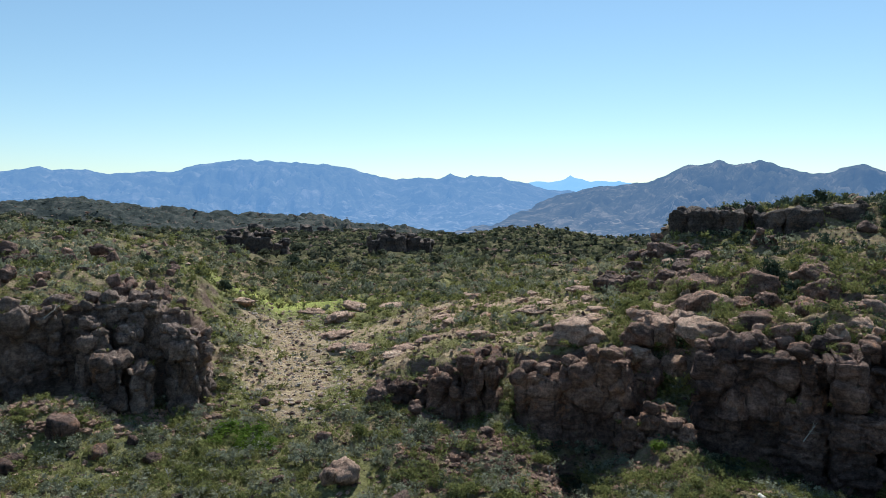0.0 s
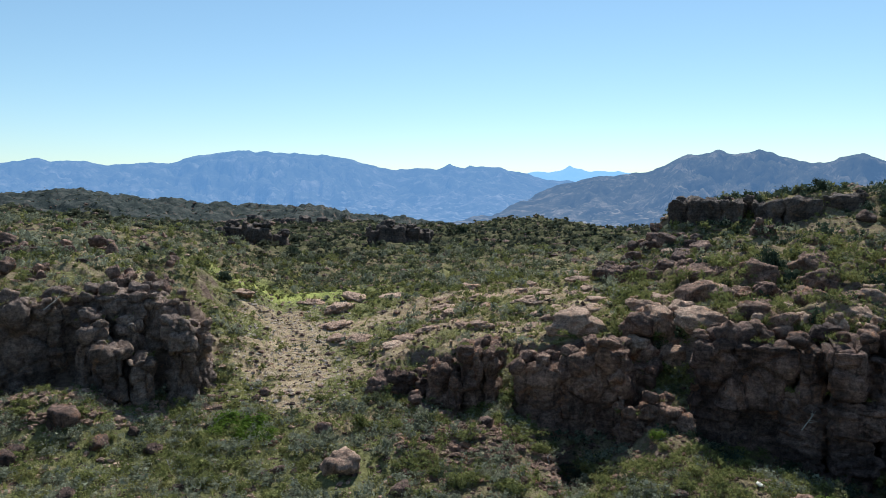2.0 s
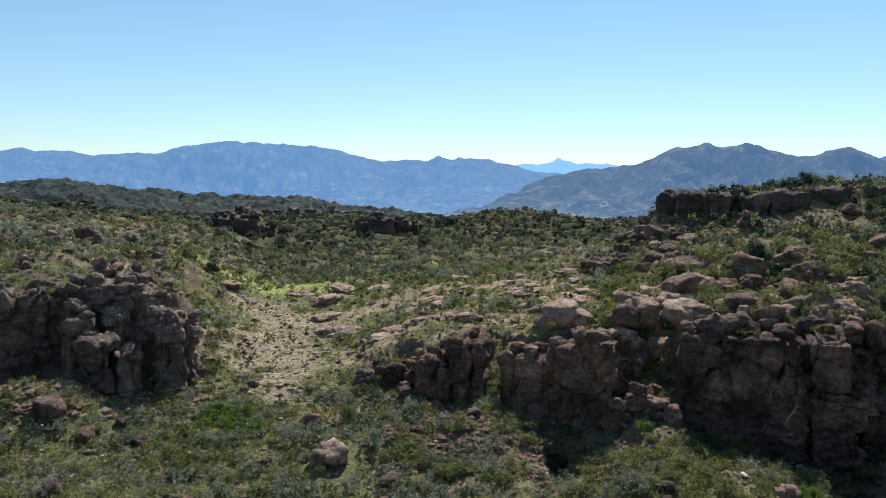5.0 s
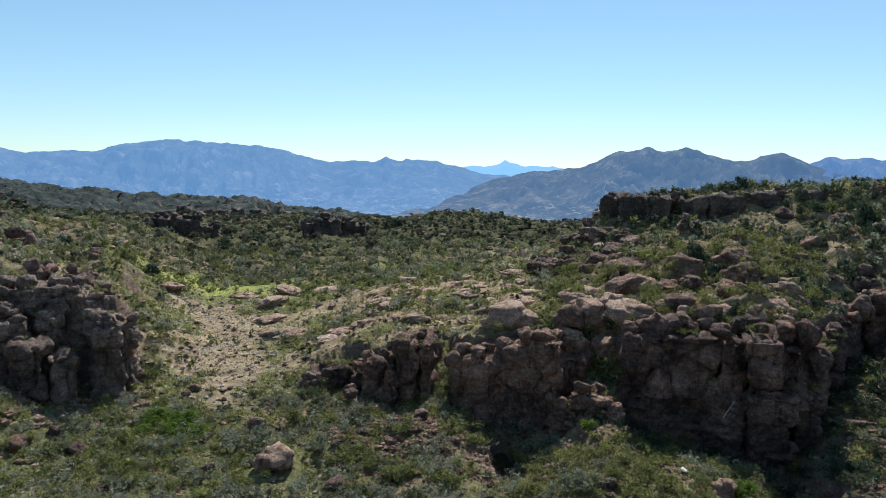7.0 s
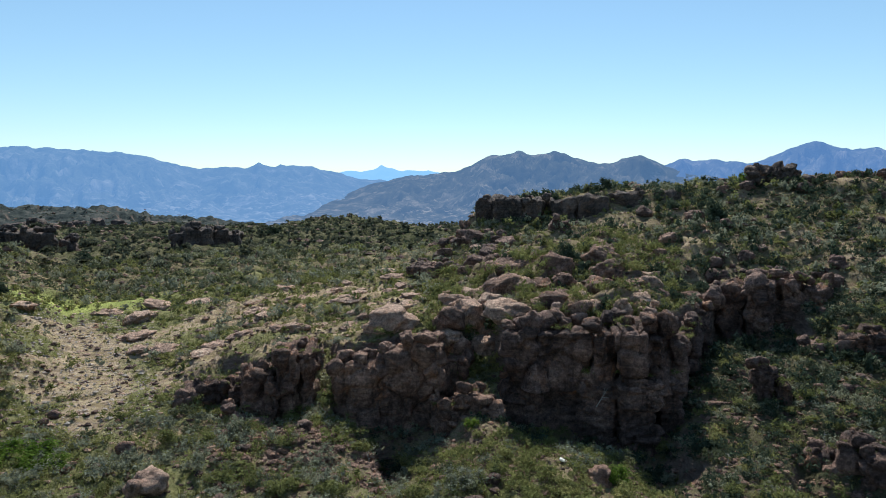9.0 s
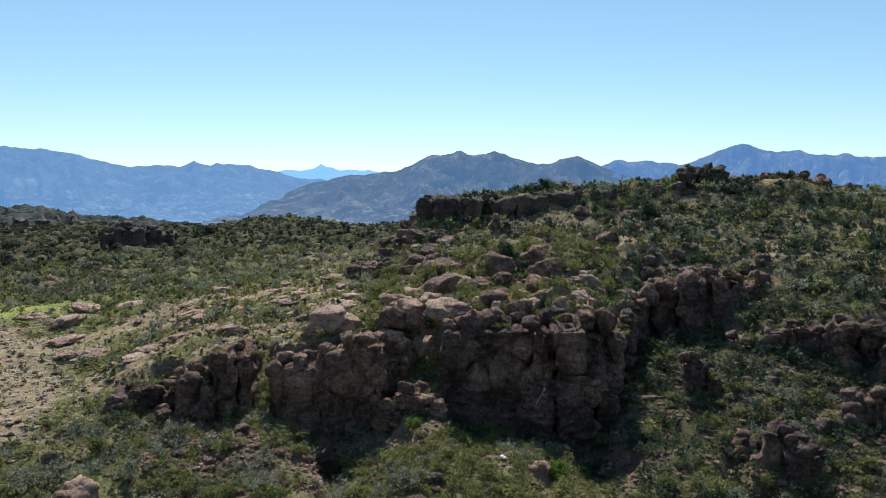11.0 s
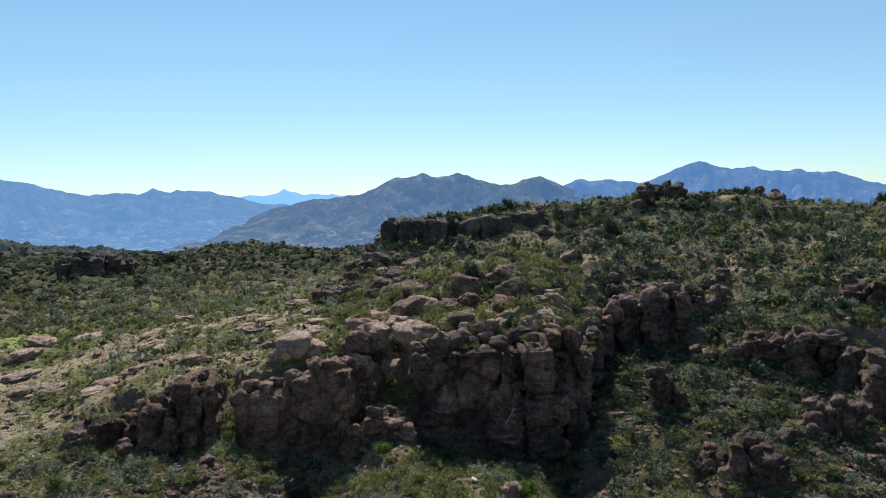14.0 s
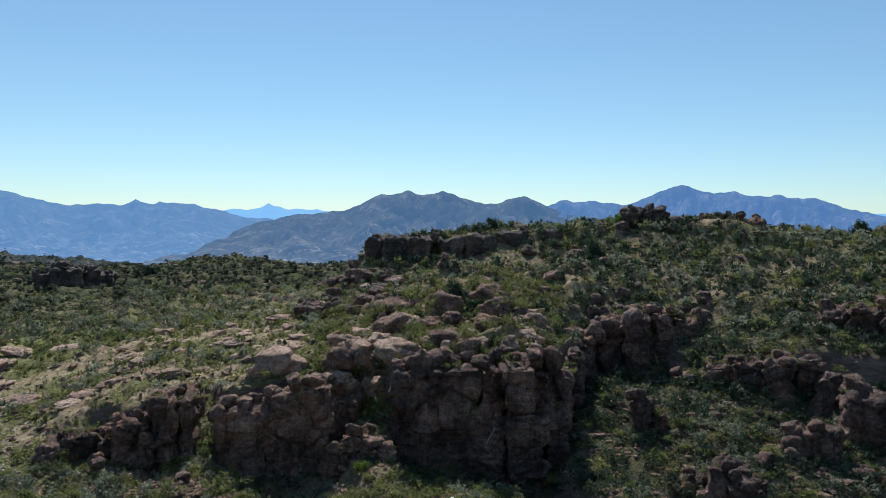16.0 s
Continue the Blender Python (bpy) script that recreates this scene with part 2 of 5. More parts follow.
def mountain_material(name, light, dark, green, haze_glow, amount, scale):
    """Far slopes: diffuse rock with blue emission mixed in to stand for the haze of distance."""
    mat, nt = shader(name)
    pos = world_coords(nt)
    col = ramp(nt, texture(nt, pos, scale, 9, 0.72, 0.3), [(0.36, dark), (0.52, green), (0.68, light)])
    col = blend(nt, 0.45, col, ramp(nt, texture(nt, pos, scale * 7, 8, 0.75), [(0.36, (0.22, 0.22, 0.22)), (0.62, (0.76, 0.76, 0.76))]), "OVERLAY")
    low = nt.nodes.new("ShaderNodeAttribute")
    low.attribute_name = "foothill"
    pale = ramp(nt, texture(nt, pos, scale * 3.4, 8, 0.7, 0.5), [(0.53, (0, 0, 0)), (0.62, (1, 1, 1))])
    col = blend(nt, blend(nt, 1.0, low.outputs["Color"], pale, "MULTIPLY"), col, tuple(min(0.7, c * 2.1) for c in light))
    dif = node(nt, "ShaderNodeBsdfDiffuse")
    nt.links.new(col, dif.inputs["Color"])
    emi = node(nt, "ShaderNodeEmission", Color=(*haze_glow, 1), Strength=1.0)
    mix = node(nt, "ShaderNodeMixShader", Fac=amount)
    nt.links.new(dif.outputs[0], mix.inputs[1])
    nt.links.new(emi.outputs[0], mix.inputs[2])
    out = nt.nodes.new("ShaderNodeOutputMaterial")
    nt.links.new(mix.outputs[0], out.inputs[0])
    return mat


# each range's haze is emission in its material, stronger the farther it lies
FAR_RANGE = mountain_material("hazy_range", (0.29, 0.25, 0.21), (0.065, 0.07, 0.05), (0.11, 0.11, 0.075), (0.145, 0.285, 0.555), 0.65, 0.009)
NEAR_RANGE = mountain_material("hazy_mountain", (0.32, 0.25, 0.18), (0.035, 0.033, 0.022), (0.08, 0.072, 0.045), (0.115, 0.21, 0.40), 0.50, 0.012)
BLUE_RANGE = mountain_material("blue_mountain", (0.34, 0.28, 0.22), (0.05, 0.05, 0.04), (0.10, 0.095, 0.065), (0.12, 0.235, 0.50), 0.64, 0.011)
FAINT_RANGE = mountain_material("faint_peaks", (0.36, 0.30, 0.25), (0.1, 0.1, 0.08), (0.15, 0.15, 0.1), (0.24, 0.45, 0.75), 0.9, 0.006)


# ---- the lie of the land: a canyon bowl with a rim, described ring by ring ----
def ring(*pairs):
    """Value by compass bearing, from (bearing, value) pairs."""
    b, v = np.array([p[0] for p in pairs], float), np.array([p[1] for p in pairs], float)
    return lambda bearing: np.interp(bearing, b, v)


foot_d = ring((-180, 60), (-60, 68), (-34, 67.5), (-27, 66), (-21, 64.5), (-18, 66), (-12, 67), (-5, 62), (0, 60), (4.7, 60), (5.3, 57.5), (6.2, 57.5), (6.8, 60), (16, 59.5), (17.2, 56.5), (19.6, 56.5), (20.8, 59), (28, 58.5), (32.5, 59), (36.5, 76), (42.5, 76), (44, 69), (53, 67.5), (60, 66), (180, 60))
foot_z = ring((-180, -18), (-60, -16.5), (-34, -17.4), (-27, -18.2), (-21, -19.9), (-16, -19.9), (-12, -19.4), (-4, -19.8), (0, -20.6), (5, -21.2), (6.2, -21.2), (9, -22.3), (16, -22.3), (17.4, -20.4), (19.6, -20.4), (21, -21.9), (28, -21.8), (32.5, -21.4), (36.5, -16.8), (42.5, -16.2), (44, -15.8), (53, -17), (180, -18))
rim_d = ring((-180, 64), (-60, 70), (-34, 69.5), (-27, 68), (-21, 67), (-18.5, 72), (-12, 78), (-5, 70), (0, 63), (4.7, 63), (5.3, 66), (6.2, 66), (6.8, 63), (16, 62.5), (17.2, 67), (19.6, 67), (20.8, 62), (28, 61.5), (32.5, 62), (36.5, 79), (42.5, 79), (44, 72), (53, 70), (60, 69), (180, 64))
rim_z = ring((-180, -10), (-60, -9), (-34, -10.4), (-27, -11.4), (-21, -12.6), (-19, -16.5), (-12, -18.9), (-5, -18.2), (-0.5, -17.2), (1.5, -16.3), (8, -16.2), (13, -15.0), (18, -14.8), (21, -13.6), (28, -12.9), (31, -12.7), (33.5, -13.8), (36, -12.8), (42.5, -12), (44, -14.8), (50, -13.4), (56, -12), (180, -10))
shelf_z = ring((-180, -9), (-60, -8.8), (-34, -9), (-27, -9.6), (-21, -11.5), (-18.5, -15), (-13, -18.4), (-6, -17.6), (0, -16.2), (7, -15.1), (14, -13.6), (18, -11.8), (21, -10.9), (28, -9.9), (33, -9.6), (40, -10.2), (44, -10.4), (50, -9.5), (56, -9), (180, -9))
slope_z = ring((-180, -7), (-34, -8.6), (-27, -9.2), (-21, -11.4), (-18, -13.8), (-13, -17.8), (-6, -17.2), (0, -16.4), (7, -15.8), (14, -13.8), (17, -10.6), (18.5, -8.8), (21, -8.2), (28, -6.6), (33, -5.4), (37, -4.4), (40, -4.4), (44, -3.6), (48, -4), (50, -5.6), (56, -6.6), (180, -7))
crest_z = ring((-180, -5), (-34, -8.5), (-27, -9.1), (-21, -11.2), (-18, -13.4), (-13, -17.6), (-6, -17.3), (0, -16.6), (7, -16.2), (14, -14.6), (17, -11), (18.5, -6.5), (21, -4.6), (28, -3.6), (33, -2.6), (37, -1.8), (40, -2.0), (43, -2.0), (44.5, -0.9), (47, -0.9), (48.5, -1.5), (50, -3.8), (53, -4.8), (56, -5), (180, -5))
back_z = ring((-180, -5), (-34, -8.2), (-27, -9), (-21, -11), (-18, -13), (-13, -17.4), (-6, -17.5), (0, -17), (7, -17), (14, -16), (18, -13), (21, -7), (28, -5), (40, -4), (48, -4.6), (52, -4.3), (56, -3.4), (180, -5))
plain_z = ring((-180, -8), (-34, -8.8), (-31, -9.6), (-29, -10.6), (-25, -11.7), (-22, -13.6), (-18, -16.4), (-13, -17.8), (-6, -18), (7, -17.8), (14, -17.2), (20, -16), (35, -12), (52, -7), (56, -6), (180, -8))
edge_z = ring((-180, -14), (-34, -16), (-27, -19), (-22, -20.6), (-18, -21), (-13, -21.8), (-6, -22.4), (2, -23.4), (7, -20), (14, -24), (30, -24), (180, -12))
dip_z = ring((-180, -20), (-34, -22), (-27, -26), (-18, -30), (-6, -32), (7, -36), (30, -36), (180, -20))
ridge_z = ring((-180, -16), (-34, -17), (-27, -18), (-21, -22), (-16, -25), (-12, -26.5), (-8, -31), (-4, -35), (7, -42), (30, -46), (180, -16))
far_z = ring((-180, -16), (-34, -11.4), (-29.5, -12), (-27.2, -11.4), (-24.6, -14.8), (-20.2, -18.8), (-16.2, -24), (-13, -25), (-9.5, -28), (-6.8, -33.5), (-4.5, -35), (-1, -41), (3, -50), (30, -55), (60, -40), (180, -16))


def outcrops(x, y):
    """Where bare domes of rock break through the hillside, from 0 to 1."""
    d, b = np.hypot(x, y), np.degrees(np.arctan2(x, y))
    field = noise2(x / 4.2 + 0.5 * noise2(x / 1.5, y / 1.5, 62), y / 3.4, 61) + 0.45 * noise2(x / 1.7, y / 1.5, 63)
    hill = ease(14, 19, b) * ease(59, 63, d) * ease(118, 100, d) * (1 - 0.8 * ease(33, 38, b)) * (1 - 0.5 * ease(84, 96, d))
    mesa = ease(-17, -20, b) * ease(66, 70, d) * ease(140, 110, d) * 0.4
    wide = ease(110, 130, d) * ease(330, 280, d)
    return ease(0.12, 0.42, field) * np.maximum(np.maximum(hill, mesa), 0.3 * wide)


def ground_z(x, y):
    x, y = np.asarray(x, float), np.asarray(y, float)
    d = np.hypot(x, y)
    b = np.degrees(np.arctan2(x, y))
    near = ease(20, 45, d)
    b = b + near * (1.1 * noise2(x / 5.0, y / 5.0, 5) + 0.5 * noise2(x / 1.9, y / 1.9, 6))
    dd = d + near * (1.0 * noise2(x / 6.0, y / 6.0, 7) + 0.5 * noise2(x / 2.2, y / 2.2, 8)) - 1.2 * ease(50, 54, d) * ease(84, 80, d)
    rings = [(0 * b, 0 * b - 22.5), (0 * b + 44, -20.7 + 1.8 * ease(-10, -36, b) - 0.4 * ease(4, 10, b) * ease(24, 18, b)), (foot_d(b), foot_z(b)), (rim_d(b), rim_z(b)),
             (0 * b + 86, shelf_z(b)), (0 * b + 105, slope_z(b)), (0 * b + 110, crest_z(b)), (0 * b + 140, back_z(b)), (0 * b + 200, plain_z(b)),
             (0 * b + 300, edge_z(b)), (0 * b + 380, dip_z(b)), (0 * b + 510, ridge_z(b)), (0 * b + 640, far_z(b)), (0 * b + 1100, -90 + 0 * b), (0 * b + 1900, -150 + 0 * b), (0 * b + 6000, -160 + 0 * b)]
    z = np.full_like(d, -22.5)
    for (d0, z0), (d1, z1) in zip(rings, rings[1:]):
        f = np.clip((dd - d0) / np.maximum(d1 - d0, 0.1), 0, 1)
        z = np.where(dd >= d0, z0 + (z1 - z0) * f, z)
    wild = ease(25, 55, d) * (1 - 0.45 * ease(54, 62, d) * ease(110, 95, d) * ease(-18, -10, b) * ease(18, 12, b))
    z = z + wild * (0.55 * fbm2(x / 9.0, y / 9.0, 3, 21) + 0.22 * fbm2(x / 1.6, y / 1.6, 3, 31))
    z = z + ease(90, 170, d) * (1.2 * fbm2(x / 34.0, y / 34.0, 4, 41) + 0.9 * (0.35 - np.abs(noise2(x / 11.0, y / 11.0, 43)))) * (1 + 1.0 * ease(250, 600, d))
    for b1, d1, wb, wd, tall in ((17.8, 54.0, 3.0, 4.6, 0.1), (22.8, 49.5, 5.2, 5.4, 0.8), (2.0, 52.5, 4.2, 4.2, 0.6), (33.8, 52.0, 1.7, 6.5, -2.6), (26.0, 55.6, 4.6, 2.2, -1.6), (12.0, 56.0, 3.2, 2.0, -1.4), (11.3, 51.0, 1.9, 5.5, -2.6), (28.0, 54.5, 5.0, 2.6, -1.6), (6.0, 51.5, 3.0, 3.6, 0.2), (-31.0, 60.0, 4.5, 3.4, 1.7), (47.3, 48.0, 2.4, 2.8, -2.8), (43.6, 51.0, 1.6, 4.0, -1.6)):
        z = z + tall * np.exp(-(((b - b1) / wb) ** 2 + ((d - d1) / wd) ** 2))
    t = 3.2 * fbm2(x / 46.0 + 0.3 * noise2(x / 9.0, y / 9.0, 44), y / 30.0, 3, 45)
    z = z + ease(84, 120, d) * 1.0 * (np.floor(t) + ease(0.0, 0.22, t - np.floor(t)) - t)
    u, v = x * 0.80 + y * 0.60, y * 0.80 - x * 0.60
    t = 2.6 * fbm2(u / 12.0, v / 3.2, 3, 47) + 0.25 * fbm2(u / 5.0, v / 1.3, 2, 48)
    z = z + 0.85 * ease(60, 66, d) * ease(106, 90, d) * ease(-9, -2, b) * ease(24, 16, b) * (np.floor(t) + ease(0.0, 0.3, t - np.floor(t)) - t)
    z = z + outcrops(x, y) * (0.9 + 0.7 * noise2(x / 2.4, y / 2.4, 64) + 0.35 * noise2(x / 0.9, y / 0.9, 65)) * (1 + 0.5 * ease(110, 160, d))
    t = 2.4 * fbm2(x / 150.0 + 0.25 * noise2(x / 24.0, y / 24.0, 51), y / 70.0, 4, 52)
    z = z + ease(180, 300, d) * ease(800, 620, d) * (1.6 + 2.6 * ease(320, 480, d)) * (np.floor(t) + ease(0.0, 0.16, t - np.floor(t)) - t)
    z = z + ease(370, 450, d) * ease(900, 700, d) * (2.2 * fbm2(x / 42.0, y / 42.0, 4, 55) + 1.4 * (0.4 - np.abs(noise2(x / 17.0, y / 17.0, 56))) - 5.0)
    return z + EYE


def cover(x, y):
    """How grassy and how bare the ground is, and how thick the scrub grows."""
    d, b = np.hypot(x, y), np.degrees(np.arctan2(x, y))
    meadow = np.exp(-(((b + 13.0) / 6.5) ** 2 + ((d - 101.5) / 4.2) ** 2))
    wash = np.exp(-((b + 12.6 - 0.7 * np.sin(d / 5) + 1.6 * noise2(x / 4.0, y / 4.0, 75) + 0.8 * noise2(x / 1.5, y / 1.5, 76)) / 2.3) ** 2) * ease(57, 61, d) * ease(102, 88, d)
    slick = ease(-19, -14, b) * ease(17, 12, b) * ease(61, 66, d) * ease(104, 84, d)
    patch = fbm2(x / 7.0, y / 7.0, 3, 71)
    rib = fbm2((x * 0.80 + y * 0.60) / 9.0, (y * 0.80 - x * 0.60) / 2.2, 3, 73)
    bare = np.clip(0.12 + slick * (0.42 + 0.4 * rib) + 0.62 * wash + 0.28 * patch, 0, 1) * (1 - meadow)
    crop = outcrops(x, y)
    dry = ease(-23, -19, b) * ease(-3, -8, b) * ease(59, 64, d) * ease(102, 92, d)
    talus = np.maximum(ease(-2, 0, b) * ease(10.5, 9, b) * ease(47, 49, d), ease(13.5, 15, b) * ease(21, 19.5, b) * ease(51, 53, d)) * ease(61, 58, d)
    bare = np.clip(bare + 0.25 * crop * ease(125, 105, d), 0, 1)
    grass = np.clip(0.30 - 0.5 * crop - 0.25 * slick * rib - 0.3 * talus + 0.22 * dry * (1 - wash) - 0.12 * wash + 0.5 * meadow - 0.02 * slick * (1 - meadow) - 0.35 * wash - 0.28 * patch - 0.14 * ease(28, 36, b) * ease(95, 75, d) + 0.16 * ease(4, -8, b) * ease(70, 62, d) - 0.2 * ease(260, 340, d), 0, 1)
    scrub = np.clip(0.92 - 0.75 * crop - 0.32 * talus - 0.42 * dry * (1 - slick) - 0.2 * dry + 0.3 * ease(30, 36, b) - slick * (0.62 + 0.35 * rib) - 0.85 * meadow - 0.62 * wash + 0.45 * fbm2(x / 9.0, y / 9.0, 3, 77), 0.03, 1.2)
    return grass, bare, scrub, meadow


def build_ground():
    inner = np.arange(-37, 61, 0.19)
    bearings = np.concatenate([np.arange(-180, -37, 5.5), inner, np.arange(62, 180, 5.5)])
    dists = [0.0, 8, 16, 24, 31]
    while dists[-1] < 5800:
        s = dists[-1]
        dists.append(s * (1.0075 if s < 58 else 1.0048 if s < 108 else 1.0125 if s < 720 else 1.12))
    rad = np.radians(bearings)
    dists = np.array(dists)
    x, y = np.outer(dists, np.sin(rad)), np.outer(dists, np.cos(rad))
    z = ground_z(x.ravel(), y.ravel())
    grass, bare, _, meadow = cover(x.ravel(), y.ravel())
    rows, cols = len(dists), len(bearings)
    i = np.arange(rows * cols).reshape(rows, cols)
    nxt = np.roll(i, -1, axis=1)
    faces = np.stack([i[:-1], i[1:], nxt[1:], nxt[:-1]], -1).reshape(-1, 4)[:, ::-1]
    zz = z.reshape(rows, cols)
    rise = np.abs(np.gradient(zz, axis=0)) / np.maximum(np.gradient(dists)[:, None], 0.01)
    across = np.abs(np.gradient(zz, axis=1)) / np.maximum(dists[:, None] * np.radians(0.19), 0.05)
    steep = ease(0.9, 1.5, np.hypot(rise, across * ((bearings > -37) & (bearings < 60))[None, :])).ravel() * ease(35, 45, np.hypot(x, y).ravel())
    d, b = np.hypot(x, y).ravel(), np.degrees(np.arctan2(x, y)).ravel()
    # low scrub far out; the second term paints shade into the gully ground
    heath_and_shade = np.maximum(0.92 * ease(112, 175, d), 0.7 * ease(33, 38, b) * ease(75, 65, b) * ease(82, 70, d) * ease(36, 44, d))
    # the last mask blends in the haze-blued scrub colour from 300 m on
    me = mesh_from("ground", np.c_[x.ravel(), y.ravel(), z], faces, GROUND, True, {"grass": grass, "bare": bare, "meadow": meadow, "steep": steep, "heath_and_shade": heath_and_shade, "hazed_thicket": 0.95 * ease(300, 400, d)})
    tagged(new("ground", me), "rocky canyon ground of pinkish soil, slabs and dry grass", "ground", kind="structure")


build_ground()


# ---- far mountains ----
def mountains(name, label, material, crest, base_el, crest_d, front_d, b0, b1, seed, rough):
    bearings = np.arange(b0, b1, 0.15)
    steps = np.concatenate([np.linspace(0, 1, 50) ** 0.9, [1.03, 1.08, 1.15]])
    tan = np.tan(np.radians(crest(bearings)))
    jag = 0.018 * rough * fbm2(bearings / 1.5, bearings * 0 + seed, 5, seed)
    top = crest_d * (tan + jag * 0.6)
    low = front_d * math.tan(radians(base_el))
    f, b = np.meshgrid(steps, bearings, indexing="ij")
    d = front_d + (crest_d - front_d) * f
    x, y = d * np.sin(np.radians(b)), d * np.cos(np.radians(b))
    spur = 1 - np.abs(noise2(x / (crest_d * 0.055) + seed, y / (crest_d * 0.11), seed)) * 2
    spur = spur * 0.6 + 0.4 * (1 - 2 * np.abs(fbm2(x / (crest_d * 0.02), y / (crest_d * 0.03), 4, seed + 9)))
    rise = np.where(f <= 1, f ** 1.25, 1 - (f - 1) * 1.4)
    span = np.maximum(top - low, 20)[None, :]
    h = low + span * rise + span * rough * 1.3 * spur * np.clip(np.sin(np.pi * np.clip(f, 0, 1)), 0, 1) ** 0.8
    limit = d * (top / crest_d)[None, :]
    h = np.where(f < 1, np.minimum(h, limit - span * 0.004 * (1 - f)), h)
    rows, cols = f.shape
    i = np.arange(rows * cols).reshape(rows, cols)
    faces = np.stack([i[:-1, :-1], i[:-1, 1:], i[1:, 1:], i[1:, :-1]], -1).reshape(-1, 4)
    me = mesh_from(name, np.c_[x.ravel(), y.ravel(), h.ravel() + EYE], faces, material, True, {"foothill": (0.6 * ease(0.5, 0.1, f)).ravel()})
    tagged(new(name, me), label, "mountains", kind="structure")


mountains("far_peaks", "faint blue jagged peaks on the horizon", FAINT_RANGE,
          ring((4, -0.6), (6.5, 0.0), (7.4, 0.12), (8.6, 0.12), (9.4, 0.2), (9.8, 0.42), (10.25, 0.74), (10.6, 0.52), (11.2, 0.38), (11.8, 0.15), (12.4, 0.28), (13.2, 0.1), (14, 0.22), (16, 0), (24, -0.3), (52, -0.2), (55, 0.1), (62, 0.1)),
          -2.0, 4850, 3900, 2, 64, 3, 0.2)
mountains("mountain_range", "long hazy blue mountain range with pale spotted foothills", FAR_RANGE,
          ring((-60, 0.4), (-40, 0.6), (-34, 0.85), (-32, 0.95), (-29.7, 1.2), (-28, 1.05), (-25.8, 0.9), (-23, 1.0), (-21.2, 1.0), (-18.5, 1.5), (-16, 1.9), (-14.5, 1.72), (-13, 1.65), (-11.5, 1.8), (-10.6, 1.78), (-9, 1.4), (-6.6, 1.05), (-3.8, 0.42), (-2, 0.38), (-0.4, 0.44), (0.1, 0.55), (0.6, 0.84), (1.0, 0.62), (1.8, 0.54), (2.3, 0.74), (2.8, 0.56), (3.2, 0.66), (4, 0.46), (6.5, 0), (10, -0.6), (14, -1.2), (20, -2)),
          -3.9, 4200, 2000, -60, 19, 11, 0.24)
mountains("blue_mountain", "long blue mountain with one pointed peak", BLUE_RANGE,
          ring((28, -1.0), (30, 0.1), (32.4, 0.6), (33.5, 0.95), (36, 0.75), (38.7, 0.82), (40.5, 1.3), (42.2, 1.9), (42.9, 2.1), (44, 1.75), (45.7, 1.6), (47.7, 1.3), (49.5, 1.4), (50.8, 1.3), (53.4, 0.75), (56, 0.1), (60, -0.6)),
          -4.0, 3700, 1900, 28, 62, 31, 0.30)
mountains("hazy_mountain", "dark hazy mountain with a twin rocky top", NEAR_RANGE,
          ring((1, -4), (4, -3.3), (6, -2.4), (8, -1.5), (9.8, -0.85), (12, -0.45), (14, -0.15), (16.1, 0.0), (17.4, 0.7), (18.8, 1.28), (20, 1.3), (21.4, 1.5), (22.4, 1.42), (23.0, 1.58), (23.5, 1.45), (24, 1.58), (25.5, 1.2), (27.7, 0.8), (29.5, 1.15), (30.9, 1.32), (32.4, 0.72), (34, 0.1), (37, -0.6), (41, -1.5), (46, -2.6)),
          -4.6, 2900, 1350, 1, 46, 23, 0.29)


